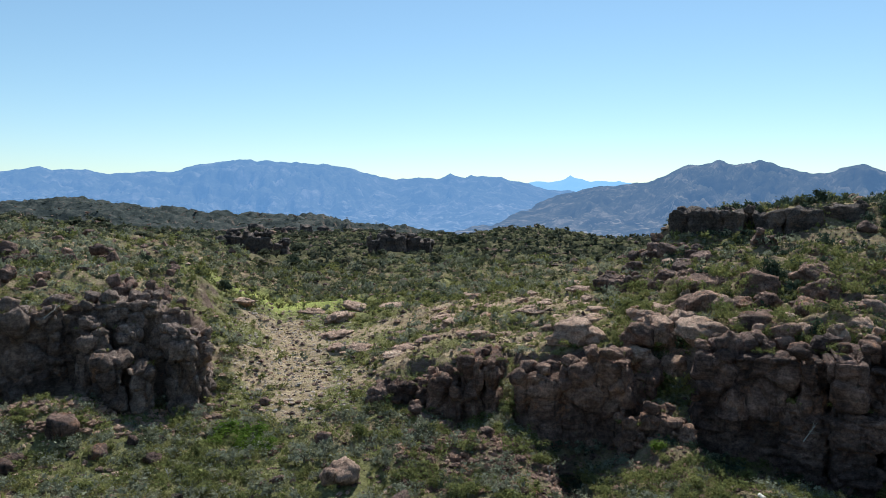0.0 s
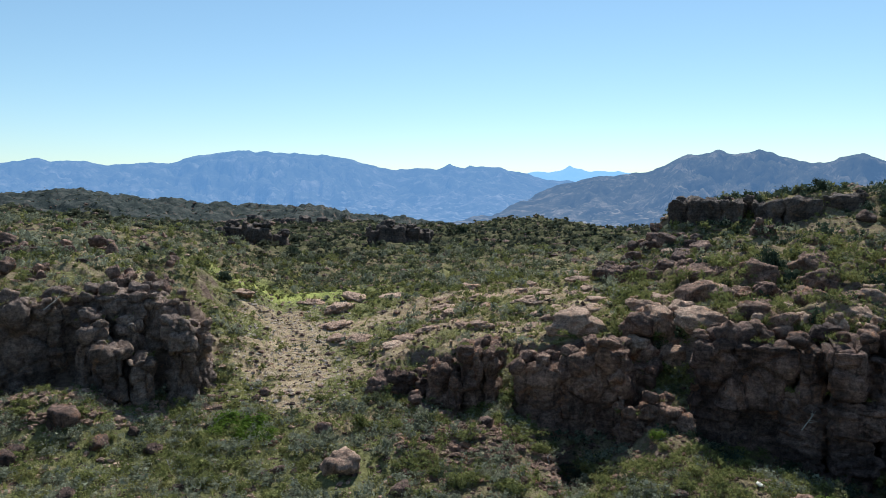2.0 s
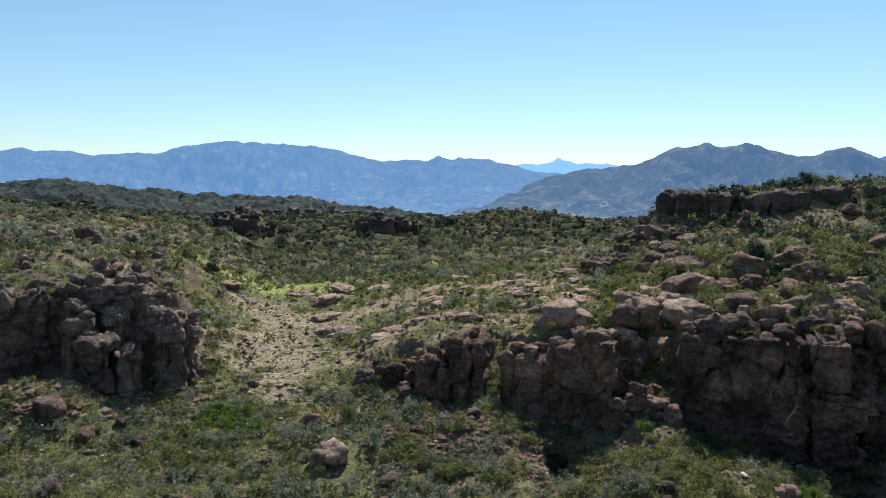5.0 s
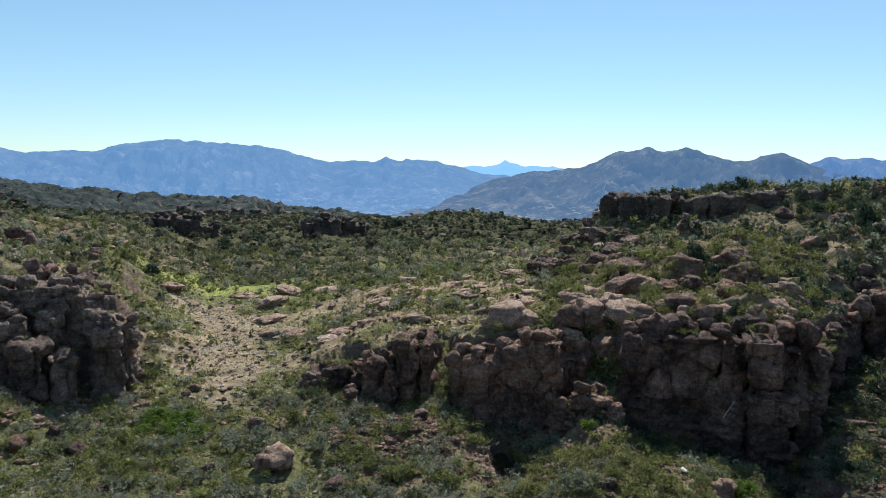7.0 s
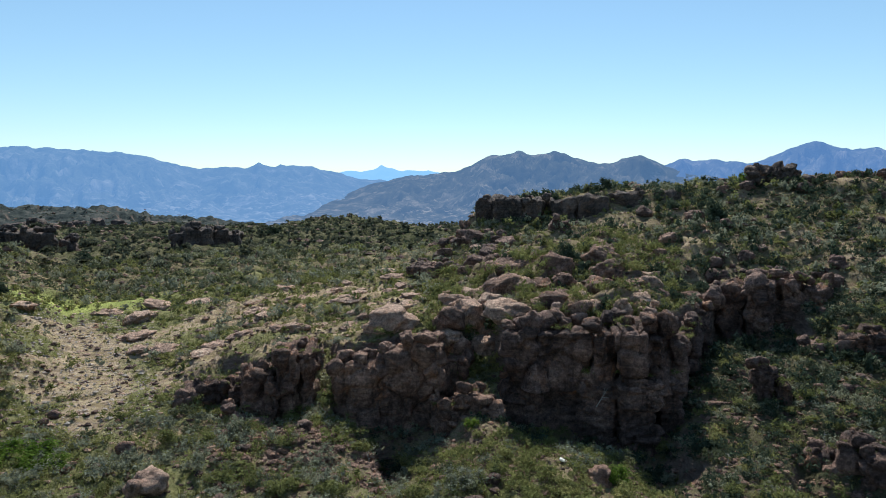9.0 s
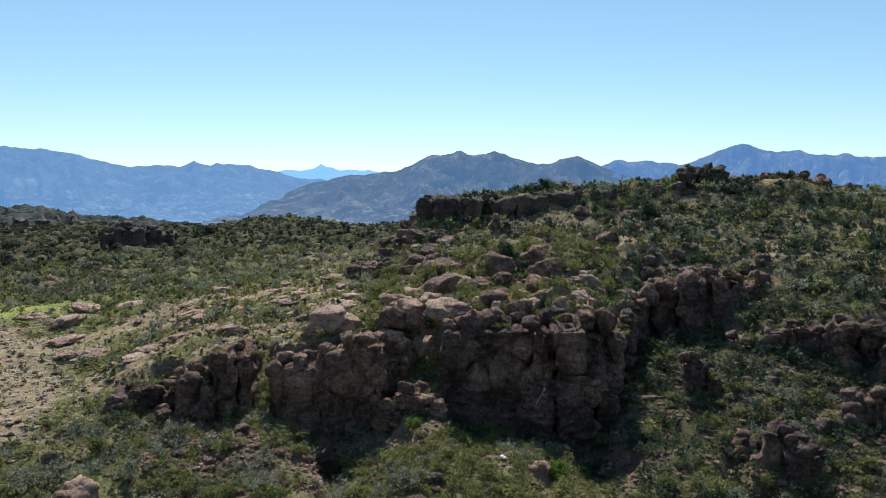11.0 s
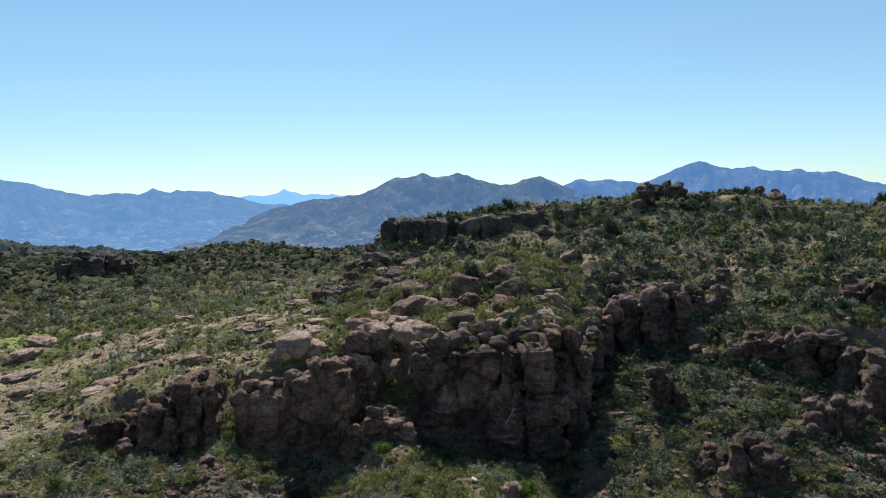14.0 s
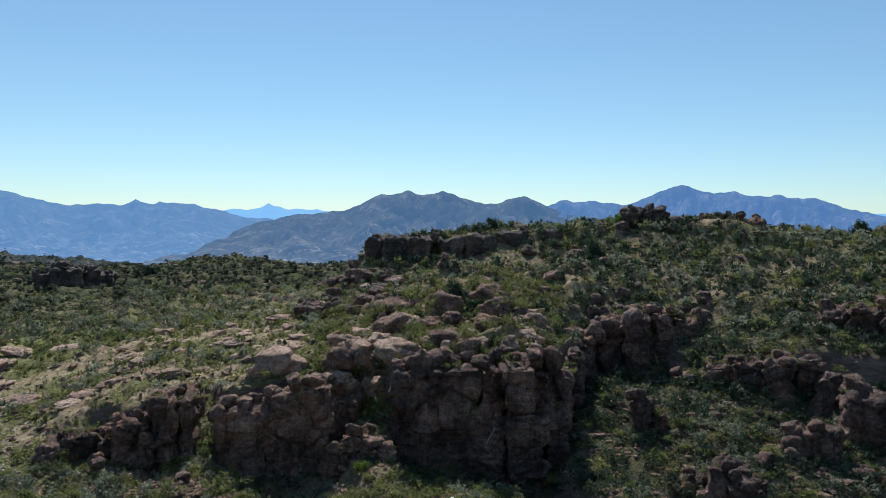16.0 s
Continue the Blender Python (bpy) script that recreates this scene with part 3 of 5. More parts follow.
# ---- rocks ----
def rock_shape(res, power, seed, rough, fine, strata, chunks=0, chop=0.0, facets=0, aspect=(1, 1, 1.25)):
    """A weathered block: a rounded cube cut by planes, parted by joints into chunks, with ledges and worn relief."""
    g = np.linspace(-1, 1, res + 1)
    u, v = np.meshgrid(g, g, indexing="ij")
    one = np.ones_like(u)
    sides = [(u, v, one), (v, u, -one), (one, u, v), (-one, v, u), (v, one, u), (u, -one, v)]
    pts = np.concatenate([np.stack(s, -1).reshape(-1, 3) for s in sides])
    n = (res + 1) ** 2
    i = np.arange(n).reshape(res + 1, res + 1)
    quad = np.stack([i[:-1, :-1], i[1:, :-1], i[1:, 1:], i[:-1, 1:]], -1).reshape(-1, 4)
    faces = np.concatenate([quad + k * n for k in range(6)])
    key = np.round(pts * 1000).astype(np.int64)
    _, first, back = np.unique(key, axis=0, return_index=True, return_inverse=True)
    pts, faces = pts[first], back.ravel()[faces]
    p = pts / ((np.abs(pts) ** power).sum(1) ** (1 / power))[:, None]
    gen0 = np.random.default_rng(seed)
    reach = np.linalg.norm(p, axis=1)
    way = p / reach[:, None]
    cut = reach.copy()
    for k in range(facets):
        side = gen0.normal(0, 1, 3) * np.array([1, 1, 0.75])
        side /= np.linalg.norm(side)
        room = (0.62 + 0.36 * gen0.random()) * (p @ side).max()
        lean = np.maximum(way @ side, 1e-3)
        cut = np.minimum(cut, np.where(way @ side > 0.05, room / lean, 9))
    p = p * (cut / reach)[:, None]
    scale = 1 + rough * fbm3(p * 1.15 + seed * 3.3, 3, seed) + fine * fbm3(p * 3.2 + seed, 4, seed + 50)
    if chunks:
        cells = gen0.uniform(-1.1, 1.1, (chunks, 3))
        w = p + 0.13 * np.stack([noise3(*(p * 2.6).T, seed + k) for k in (1, 2, 3)], -1)
        dist = np.linalg.norm((w[:, None] - cells[None]) * np.array(aspect), axis=2)
        order = np.sort(dist, axis=1)
        gap = order[:, 1] - order[:, 0]
        scale = scale + chop * gen0.uniform(-1, 1, chunks)[dist.argmin(1)] * ease(0.0, 0.05, gap)
        scale = scale - chop * 0.9 * np.exp(-(gap / 0.06) ** 2)
    ledge = strata * noise3(p[:, 0] * 0.4, p[:, 1] * 0.4, p[:, 2] * 5.0 + seed, seed + 70)
    ledge = ledge + strata * 0.6 * noise3(p[:, 0] * 0.8, p[:, 1] * 0.8, p[:, 2] * 12.0 + seed, seed + 71)
    q = p * scale[:, None]
    q[:, :2] *= (1 + ledge)[:, None]
    return q, faces


def rock_set(name, count, res, power, rough, fine, strata, material, seed, chunks=0, chop=0.0, facets=0, aspect=(1, 1, 1.25), smooth=True):
    return [mesh_from(name, *rock_shape(res, power, seed + k, rough, fine, strata, chunks, chop, facets, aspect), material, smooth) for k in range(count)]


BLOCKS = rock_set("rock_block", 10, 14, 3.4, 0.16, 0.07, 0.06, ROCK, 100, 16, 0.14, 7)
GREAT_BLOCKS = rock_set("great_block", 8, 12, 3.8, 0.13, 0.06, 0.06, ROCK, 150, 26, 0.13, 8)
BOULDERS = rock_set("boulder", 14, 8, 2.3, 0.22, 0.06, 0.02, ROCK, 200, 7, 0.08, 9)
PEBBLES = rock_set("boulder", 10, 5, 2.5, 0.22, 0.03, 0.0, ROCK, 260, 5, 0.08, 8)
DOMES = rock_set("rock_dome", 10, 13, 2.2, 0.20, 0.07, 0.03, TAN_ROCK, 300, 18, 0.11, 7, (1, 1, 1.1))
RIBS = rock_set("rock_rib", 8, 9, 2.2, 0.24, 0.09, 0.05, PALE_ROCK, 340, 14, 0.12, 4, (0.6, 2.2, 1.2))
rnd = random.Random(7)


def turned(place, yaw, size, lean=0.0):
    return Matrix.LocRotScale(place, Euler((rnd.uniform(-lean, lean), rnd.uniform(-lean, lean), yaw)), size)


def ground_at(bearing, dist):
    p = at(bearing, dist)
    return float(ground_z(np.array([p.x]), np.array([p.y]))[0])


def cliff(label, b0, b1, foot, rim, width=(2.2, 4.2), caps=0.8, layers=2, name="cliff", rise=0.0, rough=0.7):
    """A rock wall of jointed blocks standing on each other, with rounded boulders along its rim."""
    mid = (b0 + b1) / 2
    fd, fz = foot(mid)
    thing = tagged(new(name), label, "cliff", "rock walls of the canyon")
    thing.matrix_world = Matrix.Translation(at(mid, fd, fz + EYE))
    base = thing.matrix_world.inverted()
    b = b0
    while b < b1:
        w = rnd.uniform(*width)
        fd, fz = foot(b)
        rd, rz = rim(b)
        step = math.degrees(w * 0.80 / fd)
        c = b + step / 2
        tall = rz - fz + rise + rnd.uniform(-rough, rough)
        n = max(1, min(layers, int(tall / 2.2)))
        cuts = [0] + sorted((k + rnd.uniform(-0.25, 0.25)) / n for k in range(1, n)) + [1]
        back = rnd.uniform(-0.5, 0.6)
        for lo, hi in zip(cuts, cuts[1:]):
            h = tall * (hi - lo)
            f = (lo + hi) / 2
            dist = fd + (rd - fd) * (0.1 + 0.55 * f) + back + rnd.uniform(-0.35, 0.45) + 0.6
            place = at(c + rnd.uniform(-0.15, 0.15), dist, fz + EYE + tall * f - 0.25)
            size = Vector((w * rnd.uniform(0.5, 0.6), rnd.uniform(2.0, 2.7), h * 0.5 + 0.35))
            part("rock_block", rnd.choice(BLOCKS), thing, base @ turned(place, -radians(c) + rnd.choice((0, math.pi)) + rnd.uniform(-0.25, 0.25), size, 0.06))
        if rnd.random() < caps:
            for k in range(rnd.choice((1, 1, 2))):
                r = rnd.uniform(0.6, 1.35)
                place = at(c + rnd.uniform(-0.5, 0.5) * step, rd + rnd.uniform(-0.4, 2.2), fz + EYE + tall + r * 0.3)
                part("cap_boulder", rnd.choice(BOULDERS), thing, base @ turned(place, rnd.uniform(0, 6.3), Vector((r * rnd.uniform(0.8, 1.3), r, r * rnd.uniform(0.7, 1.1))), 0.3))
        b += step
    return thing


def crag(label, b0, b1, dist, low, high, depth=2.0, **more):
    return cliff(label, b0, b1, lambda b: (dist(b) if callable(dist) else dist, low(b) if callable(low) else low),
                 lambda b: ((dist(b) if callable(dist) else dist) + depth, high(b) if callable(high) else high), name="rock_outcrop", **more)


LEDGES = []


def repaint(ob, material):
    if material:
        ob.material_slots[0].link, ob.material_slots[0].material = "OBJECT", material


def joints(p, grain, seed):
    """For points in metres: a steady random value for the jointed block that each lies in, and the distance to the nearest joint."""
    q = p / np.array(grain)
    cell = np.floor(q)
    best, second, value = np.full(len(p), 9.0), np.full(len(p), 9.0), np.zeros(len(p))
    for a, b, c in itertools.product((-1, 0, 1), repeat=3):
        k = cell + np.array([a, b, c])
        seat = k + 0.5 + 0.42 * np.stack([lattice(*k.T, seed + j) for j in (1, 2, 3)], -1)
        dist = np.linalg.norm(q - seat, axis=1)
        nearer = dist < best
        second = np.where(nearer, best, np.minimum(second, dist))
        value = np.where(nearer, lattice(*k.T, seed + 4), value)
        best = np.minimum(best, dist)
    return value, second - best


def face_shape(wide, deep, tall, cell, seed, grain, relief, layered):
    """The front, sides and top of a jointed rock mass, in metres, with its front towards -y and its foot at z 0."""
    nw, nd, nh = (max(3, round(n)) for n in (2 * wide / cell, deep / cell * 0.6, tall / cell))
    gw, gd, gh = np.linspace(-1, 1, nw + 1), np.linspace(-1, 1, nd + 1), np.linspace(-1, 1, nh + 1)
    pts, faces, count = [], [], 0

    def sheet(a, b, make):
        nonlocal count
        u, v = np.meshgrid(a, b, indexing="ij")
        pts.append(np.stack(np.broadcast_arrays(*make(u, v)), -1).reshape(-1, 3))
        i = np.arange(u.size).reshape(u.shape) + count
        faces.append(np.stack([i[:-1, :-1], i[1:, :-1], i[1:, 1:], i[:-1, 1:]], -1).reshape(-1, 4))
        count += u.size

    sheet(gw, gh, lambda u, v: (u, -1.0, v))
    sheet(gd, gh, lambda u, v: (1.0, u, v))
    sheet(gd[::-1], gh, lambda u, v: (-1.0, u, v))
    sheet(gw, gd, lambda u, v: (u, v, 1.0))
    pts, faces = np.concatenate(pts), np.concatenate(faces)
    _, first, back = np.unique(np.round(pts * 10000).astype(np.int64), axis=0, return_index=True, return_inverse=True)
    pts, faces = pts[first], back.ravel()[faces]
    # rounded shoulders, in metres
    half = np.array([wide, deep / 2, tall / 2])
    p = pts * half
    bend = np.minimum(half * 0.9, np.array([0.9, 0.9, 0.75]))
    core = np.clip(p, -(half - bend), half - bend)
    out = (p - core) / bend
    out[:, 2] = np.maximum(out[:, 2], 0)
    length = np.linalg.norm(out, axis=1, keepdims=True)
    n = out / np.maximum(length, 1e-6)
    p = np.where(p[:, 2:3] < -(half[2] - bend[2]), np.c_[core[:, :2], p[:, 2]], core) + n * np.minimum(bend.min(), 0.9) * np.minimum(length, 1)
    w = p + 0.35 * np.stack([noise3(*(p / 1.7).T, seed + k) for k in (11, 12, 13)], -1) + 0.08 * np.stack([noise3(*(p / 0.4).T, seed + k) for k in (14, 15, 16)], -1)
    value, gap = joints(w, grain, seed)
    small, crack = joints(w + 7.7, tuple(g * 0.42 for g in grain), seed + 40)
    push = relief * (0.40 * value - 0.42 * np.exp(-gap / 0.08) - 0.30 * np.exp(-gap / 0.28)) + relief * (0.12 * small - 0.13 * np.exp(-crack / 0.10))
    push = push + 0.45 * relief * fbm3(p / 3.1 + seed, 3, seed + 60) + 0.09 * fbm3(p / 0.55, 4, seed + 65)
    bed = p[:, 2] + 0.25 * noise3(*(p / 2.0).T, seed + 80)
    push = push + layered * relief * (noise2(bed / 0.55, bed * 0 + seed, seed + 81) + 0.35 * noise2(bed / 0.17, bed * 0, seed + 82))
    p = p + n * push[:, None]
    p[:, 2] += tall / 2
    return p, faces


def wall(label, masses, stone=None, caps=1.0, cap=(0.5, 1.1), name="cliff", depth=2.2, grain=(1.9, 1.9, 1.5), relief=1.0, layered=0.05):
    """A rock face made of separate jointed masses (bearing, distance of the front, width, foot, top), with boulders on top."""
    mid = masses[len(masses) // 2]
    thing = tagged(new(name), label, "cliff" if name == "cliff" else "rock outcrop", "rock walls of the canyon")
    thing.matrix_world = Matrix.Translation(at(mid[0], mid[1], mid[3] + EYE))
    base = thing.matrix_world.inverted()
    for k, (b, d, w, low, top) in enumerate(masses):
        LEDGES.extend((b + math.degrees(rnd.uniform(-0.5, 0.5) * w / d), d + rnd.uniform(0.8, depth * 1.5), top) for _ in range(round(w * 1.7)) if d < 100)
        low -= 0.7
        deep = depth * 2.0 * rnd.uniform(0.9, 1.1)
        v, f = face_shape(w * 0.56, deep, top - low + 0.25, 0.165 * max(1.0, d / 60), int(abs(b) * 37) + k * 11 + 5, grain, relief * min(1.5, max(0.75, d / 80)), layered)
        m = Matrix.Translation(at(b, d + deep / 2 + rnd.uniform(-0.4, 0.4), low + EYE)) @ Matrix.Rotation(-radians(b) + rnd.uniform(-0.2, 0.2), 4, "Z")
        part("rock_face", mesh_from("rock_face", v, f, stone or ROCK), thing, base @ m)
        for _ in range(int(w / 1.5 * caps + rnd.random())):
            r = cap[0] + (cap[1] - cap[0]) * rnd.random() ** 1.7
            place = at(b + math.degrees(rnd.uniform(-0.5, 0.5) * w / d), d + rnd.uniform(0.6, depth * 1.6), top + EYE + r * 0.45 + 0.1)
            cobble = part("cap_boulder", rnd.choice(BOULDERS if r > 0.6 else PEBBLES), thing, base @ turned(place, rnd.uniform(0, 6.3), Vector((r * rnd.uniform(0.8, 1.4), r * rnd.uniform(0.8, 1.1), r * rnd.uniform(0.65, 1.1))), 0.45))
            repaint(cobble, stone or rnd.choice((ROCK, TAN_ROCK)))
    return thing


# the shaded cliff of upright pillars
wall("shaded brown cliff of upright rock pillars above scrub",
     [(-37.0, 66.5, 7.0, -17.6, -10.3), (-31.4, 66.6, 5.4, -17.8, -10.7), (-27.0, 64.6, 2.6, -18.4, -12.4), (-28.0, 67.2, 4.6, -18.2, -10.9), (-24.6, 66.8, 6.0, -18.6, -10.5), (-24.4, 65.0, 2.4, -18.6, -12.6),
      (-22.0, 66.6, 3.4, -19.4, -11.3), (-20.9, 62.6, 2.3, -20.4, -12.7), (-19.5, 63.2, 1.6, -20.4, -13.5)], stone=GREY_ROCK, caps=2.6, cap=(0.3, 0.95), grain=(1.7, 1.7, 1.9), relief=1.1)
wall("pale sloping rock apron at the foot of the pillars", [(-25.9, 62.0, 2.6, -18.8, -14.2), (-23.9, 62.6, 2.4, -19, -15.4)], stone=GREY_ROCK, caps=0.6, cap=(0.3, 0.6), name="rock_outcrop", depth=1.6)
# the stacked cliff below the slickrock
wall("brown cliff of rounded stacked blocks below slickrock",
     [(-0.6, 58.8, 2.0, -21, -16.8), (0.9, 58.2, 1.6, -21, -16.7), (2.4, 58.6, 2.2, -21, -15.2), (4.0, 59.2, 1.9, -20.6, -15.4), (8.6, 58.7, 4.8, -22.4, -16.4),
      (11.4, 58.4, 3.4, -22.4, -15.6), (13.6, 58.0, 3.8, -22.4, -14.5), (16.6, 60.2, 2.6, -20.6, -16.4)], stone=TAN_ROCK, caps=1.0, cap=(0.38, 0.85), depth=3.1, grain=(2.3, 2.3, 2.0), relief=1.15)
# the tall layered cliff
wall("tall dark layered cliff with boulders along its rim",
     [(21.8, 57.8, 3.0, -17.8, -13.3), (24.6, 57.0, 4.6, -17.3, -13.1), (28.3, 56.6, 1.9, -16.8, -12.9), (30.3, 56.2, 2.9, -16.6, -12.4), (32.6, 57.4, 2.4, -17, -13.1), (33.9, 60.5, 2.4, -21.5, -14.2), (34.7, 65, 2.6, -20.5, -13.8), (35.4, 70, 2.6, -19, -13.2)], caps=1.5, cap=(0.45, 1.15), depth=3.1, grain=(2.8, 2.8, 2.2), relief=1.15, layered=0.07)
wall("pinkish heap of rounded rock above the tall cliff", [(22.4, 62.5, 2.4, -14.5, -13.0), (24.9, 61.5, 2.2, -14, -12.3), (27.5, 62.5, 2.0, -13.8, -12.5), (29.8, 61, 1.8, -13.5, -11.4), (31.6, 62.6, 2.0, -13.5, -11.7)], stone=PALE_ROCK, caps=0.9, cap=(0.3, 0.8), name="rock_outcrop", depth=1.3)
wall("recessed dark foot of the layered cliff", [(21.5, 58.4, 4.0, -22.8, -17.2), (24.6, 58.2, 4.6, -23.4, -17.0), (27.4, 58.2, 3.4, -23.4, -16.8)], caps=0.0, grain=(2.6, 2.6, 0.7), layered=0.14)
wall("layered rock shelves under the tall cliff", [(28.2, 56.6, 3.6, -22.6, -16.6), (31.2, 56.2, 3.4, -22.6, -16.4), (33.4, 58, 2.4, -22, -16.8)], caps=0.0, grain=(2.6, 2.6, 0.7), layered=0.14)
# walls round the gully
wall("dark rock wall across the head of a gully", [(36.4, 77.5, 2.2, -16.8, -12.4), (37.9, 76, 2.6, -16.8, -11.9), (39.9, 75, 2.9, -16.3, -10.6), (41.8, 76, 2.4, -16.5, -10.8), (43.4, 77, 2.6, -16.2, -11.2)], stone=ROCK, caps=0.9, cap=(0.35, 0.8))
wall("long low shaded ledge of jointed rock", [(43.5, 68.3, 2.3, -17.4, -15.3), (45.7, 69, 2.6, -17.2, -14.1), (47.8, 68.6, 2.9, -17.2, -13.5), (50.1, 68, 2.9, -17.2, -12.9), (51.9, 68.2, 2.0, -17.8, -13.3), (53.6, 67, 2.5, -19, -13.6)], stone=ROCK, caps=0.9, cap=(0.3, 0.7))
wall("jointed rock stack with pale rounded top blocks", [(53.5, 76.5, 2.6, -14.8, -9.6), (55.5, 75, 3.2, -13.8, -8.8), (58, 75, 4, -14, -9)], caps=0.9, cap=(0.6, 0.9))
wall("low block ledge below the rock stack", [(55.6, 62, 3.2, -18.2, -14.2), (58.5, 61, 3.2, -18.6, -14.4)], stone=ROCK, caps=0.4, name="rock_outcrop")
wall("weathered rock lump in the gully", [(40.3, 60.5, 1.8, -19.8, -15.8), (41.5, 60.3, 1.8, -20, -17.0)], stone=ROCK, caps=1.4, cap=(0.3, 0.6), name="rock_outcrop", depth=1.6)
wall("rock lump with crumbled top on the slope", [(46.7, 51.4, 2.4, -24.0, -18.0), (48.4, 51.0, 2.4, -24.0, -18.4), (44.6, 53.0, 2.2, -23.0, -19.6)], stone=ROCK, caps=1.6, cap=(0.3, 0.55), name="rock_outcrop", depth=1.6)
wall("pink broken rock buttress on the slope", [(51.7, 57.3, 1.9, -20, -16.4), (53.3, 57, 2.0, -20, -16.0)], caps=1.4, cap=(0.3, 0.6), name="rock_outcrop", depth=1.7)
wall("low slab wall beside the wash", [(-5.4, 61.5, 2.2, -20, -18.6), (-3.6, 61, 2.8, -20.2, -17.9), (-1.8, 60.8, 1.8, -20.4, -18.2)], caps=0.3, cap=(0.3, 0.6), name="rock_outcrop", depth=1.9)
wall("rock stub with a flat top among scrub", [(-1.7, 57, 1.8, -21.4, -19.3)], caps=1.0, cap=(0.5, 0.8), name="rock_outcrop", depth=1.1)
wall("rocky shelf at the foot of the cliff", [(15.4, 55.4, 2.4, -22.0, -19.3), (17.2, 56.4, 2.8, -21.8, -18.2), (19.2, 55.4, 2.6, -22.0, -19.0), (18.0, 53.6, 2.2, -22, -20.2)], stone=TAN_ROCK, caps=1.6, cap=(0.25, 0.6), name="rock_outcrop", depth=1.5, grain=(1.3, 1.3, 0.6), layered=0.1)
# ledges and crowns along the ridge
wall("flat-topped rock ledge ending the ridge", [(18.6, 106, 2.6, -8.6, -4.3), (20.4, 105.5, 4.6, -8.8, -3.9), (22.6, 106, 3.6, -8.2, -4.0), (24.8, 104.5, 4.4, -7.6, -3.9), (27.2, 104.5, 4.6, -7, -3.6), (29.8, 105, 5.2, -6.6, -2.9), (32.6, 106, 4.2, -6, -2.7)],
     stone=SHADED_ROCK, caps=0.25, cap=(0.4, 0.8), depth=2.6, grain=(2.4, 2.4, 3.0), relief=0.55)
wall("dark rock crown on the hilltop", [(39.3, 110, 3.4, -3.6, 0.2), (41.0, 110, 3.6, -3.6, 0.6), (43.0, 110, 3.6, -4.2, -1.1)], stone=SHADED_ROCK, caps=0.4, cap=(0.5, 0.8))
wall("broken rock crown along the hilltop", [(44.6, 112, 3.0, -2.6, -0.5), (46.4, 112.5, 3.0, -2.6, -0.5), (48.0, 112, 2.6, -2.8, -0.7)], caps=0.8, cap=(0.4, 0.8))
wall("dark rock knob on the far ridge end", [(55.0, 138, 2.4, -4.8, -2.6), (57, 138, 4.2, -4.8, -2.4)], caps=0.5)
wall("small dark outcrop on the hillside", [(24.6, 96, 2.2, -9.4, -6.6), (25.8, 97, 2.2, -9.2, -7.4)], caps=0.6, name="rock_outcrop")
wall("rounded rocks stepping down from the ridge end", [(17.0, 105, 2.0, -10.0, -7.9), (15.6, 105, 1.8, -12, -10.4), (13.6, 90, 2.6, -14.6, -12.7), (15.4, 88, 2.6, -13.6, -11.7)], caps=0.7, cap=(0.4, 0.8), name="rock_outcrop")
# the plateau
wall("dark square rock outcrop on the plateau", [(-17.0, 166, 4.0, -18.6, -12.9), (-16.0, 165, 5.2, -18.6, -11.7), (-14.7, 165.5, 4.6, -18.6, -12.0)], stone=SHADED_ROCK, caps=1.6, cap=(0.5, 1.0), depth=4, grain=(3.2, 3.2, 4.5), relief=0.6)
wall("dark low outcrop beside the square one", [(-19.4, 170, 4.2, -18, -14.2), (-18.2, 169, 3.0, -18, -13.8), (-13.0, 170, 3.4, -18.6, -14.4)], stone=SHADED_ROCK, caps=1.6, cap=(0.6, 1.1), name="rock_outcrop", depth=3.5, relief=0.8)
wall("dark rock outcrop topped by a block", [(-5.4, 166, 4.2, -19, -13.4), (-4.2, 165, 5.4, -19, -12.4), (-2.9, 167, 4.8, -19, -12.8), (-1.6, 169, 4.4, -19, -14)], stone=SHADED_ROCK, caps=1.5, cap=(0.5, 1.0), depth=4, grain=(3.2, 3.2, 4.5), relief=0.6)
wall("square block standing on a dark outcrop", [(-4.3, 167, 2.6, -13.0, -10.9)], stone=SHADED_ROCK, caps=0.0, name="rock_outcrop", depth=1.4, relief=0.5)
crag("long dark scarp across the plateau", -20.5, -12.4, 296, -24.5, -19.6, width=(4, 7), caps=0.5, layers=1, rough=1.0)
scarp_top = ring((-18, -21.5), (-14.0, -21.5), (-11, -21.8), (-6, -26.0), (-3, -28.8))
wall("long dark scarp along the distant ridge", [(b, 425 + 12 * math.sin(b * 2.3), rnd.uniform(5, 11), float(scarp_top(b)) - 13 + 0.35 * (b + 16), float(scarp_top(b)) - rnd.uniform(2.0, 5.0)) for b in np.arange(-16.2, -3.4, 1.3).tolist()],
     stone=SHADED_ROCK, caps=0.0, depth=6, grain=(7, 7, 6), relief=1.2)
wall("weathered ledge of broken rock on the mesa", [(-36.4, 92, 4, -10.8, -7.6), (-33.6, 92, 3.6, -10.8, -7.8), (-31.4, 93, 3.0, -10.6, -8.0), (-28.6, 95, 2.6, -10.8, -8.6), (-26.0, 98, 2.6, -10.8, -8.8)], caps=1.2, cap=(0.5, 1.0))
wall("low weathered ledge on the mesa slope", [(-33, 77, 2.8, -10.6, -9.0), (-30.4, 76, 2.4, -10.8, -9.3), (-24.6, 74, 2.2, -11.6, -9.9), (-22.4, 73, 2.2, -12.2, -10.2)], caps=1.4, cap=(0.4, 0.8))


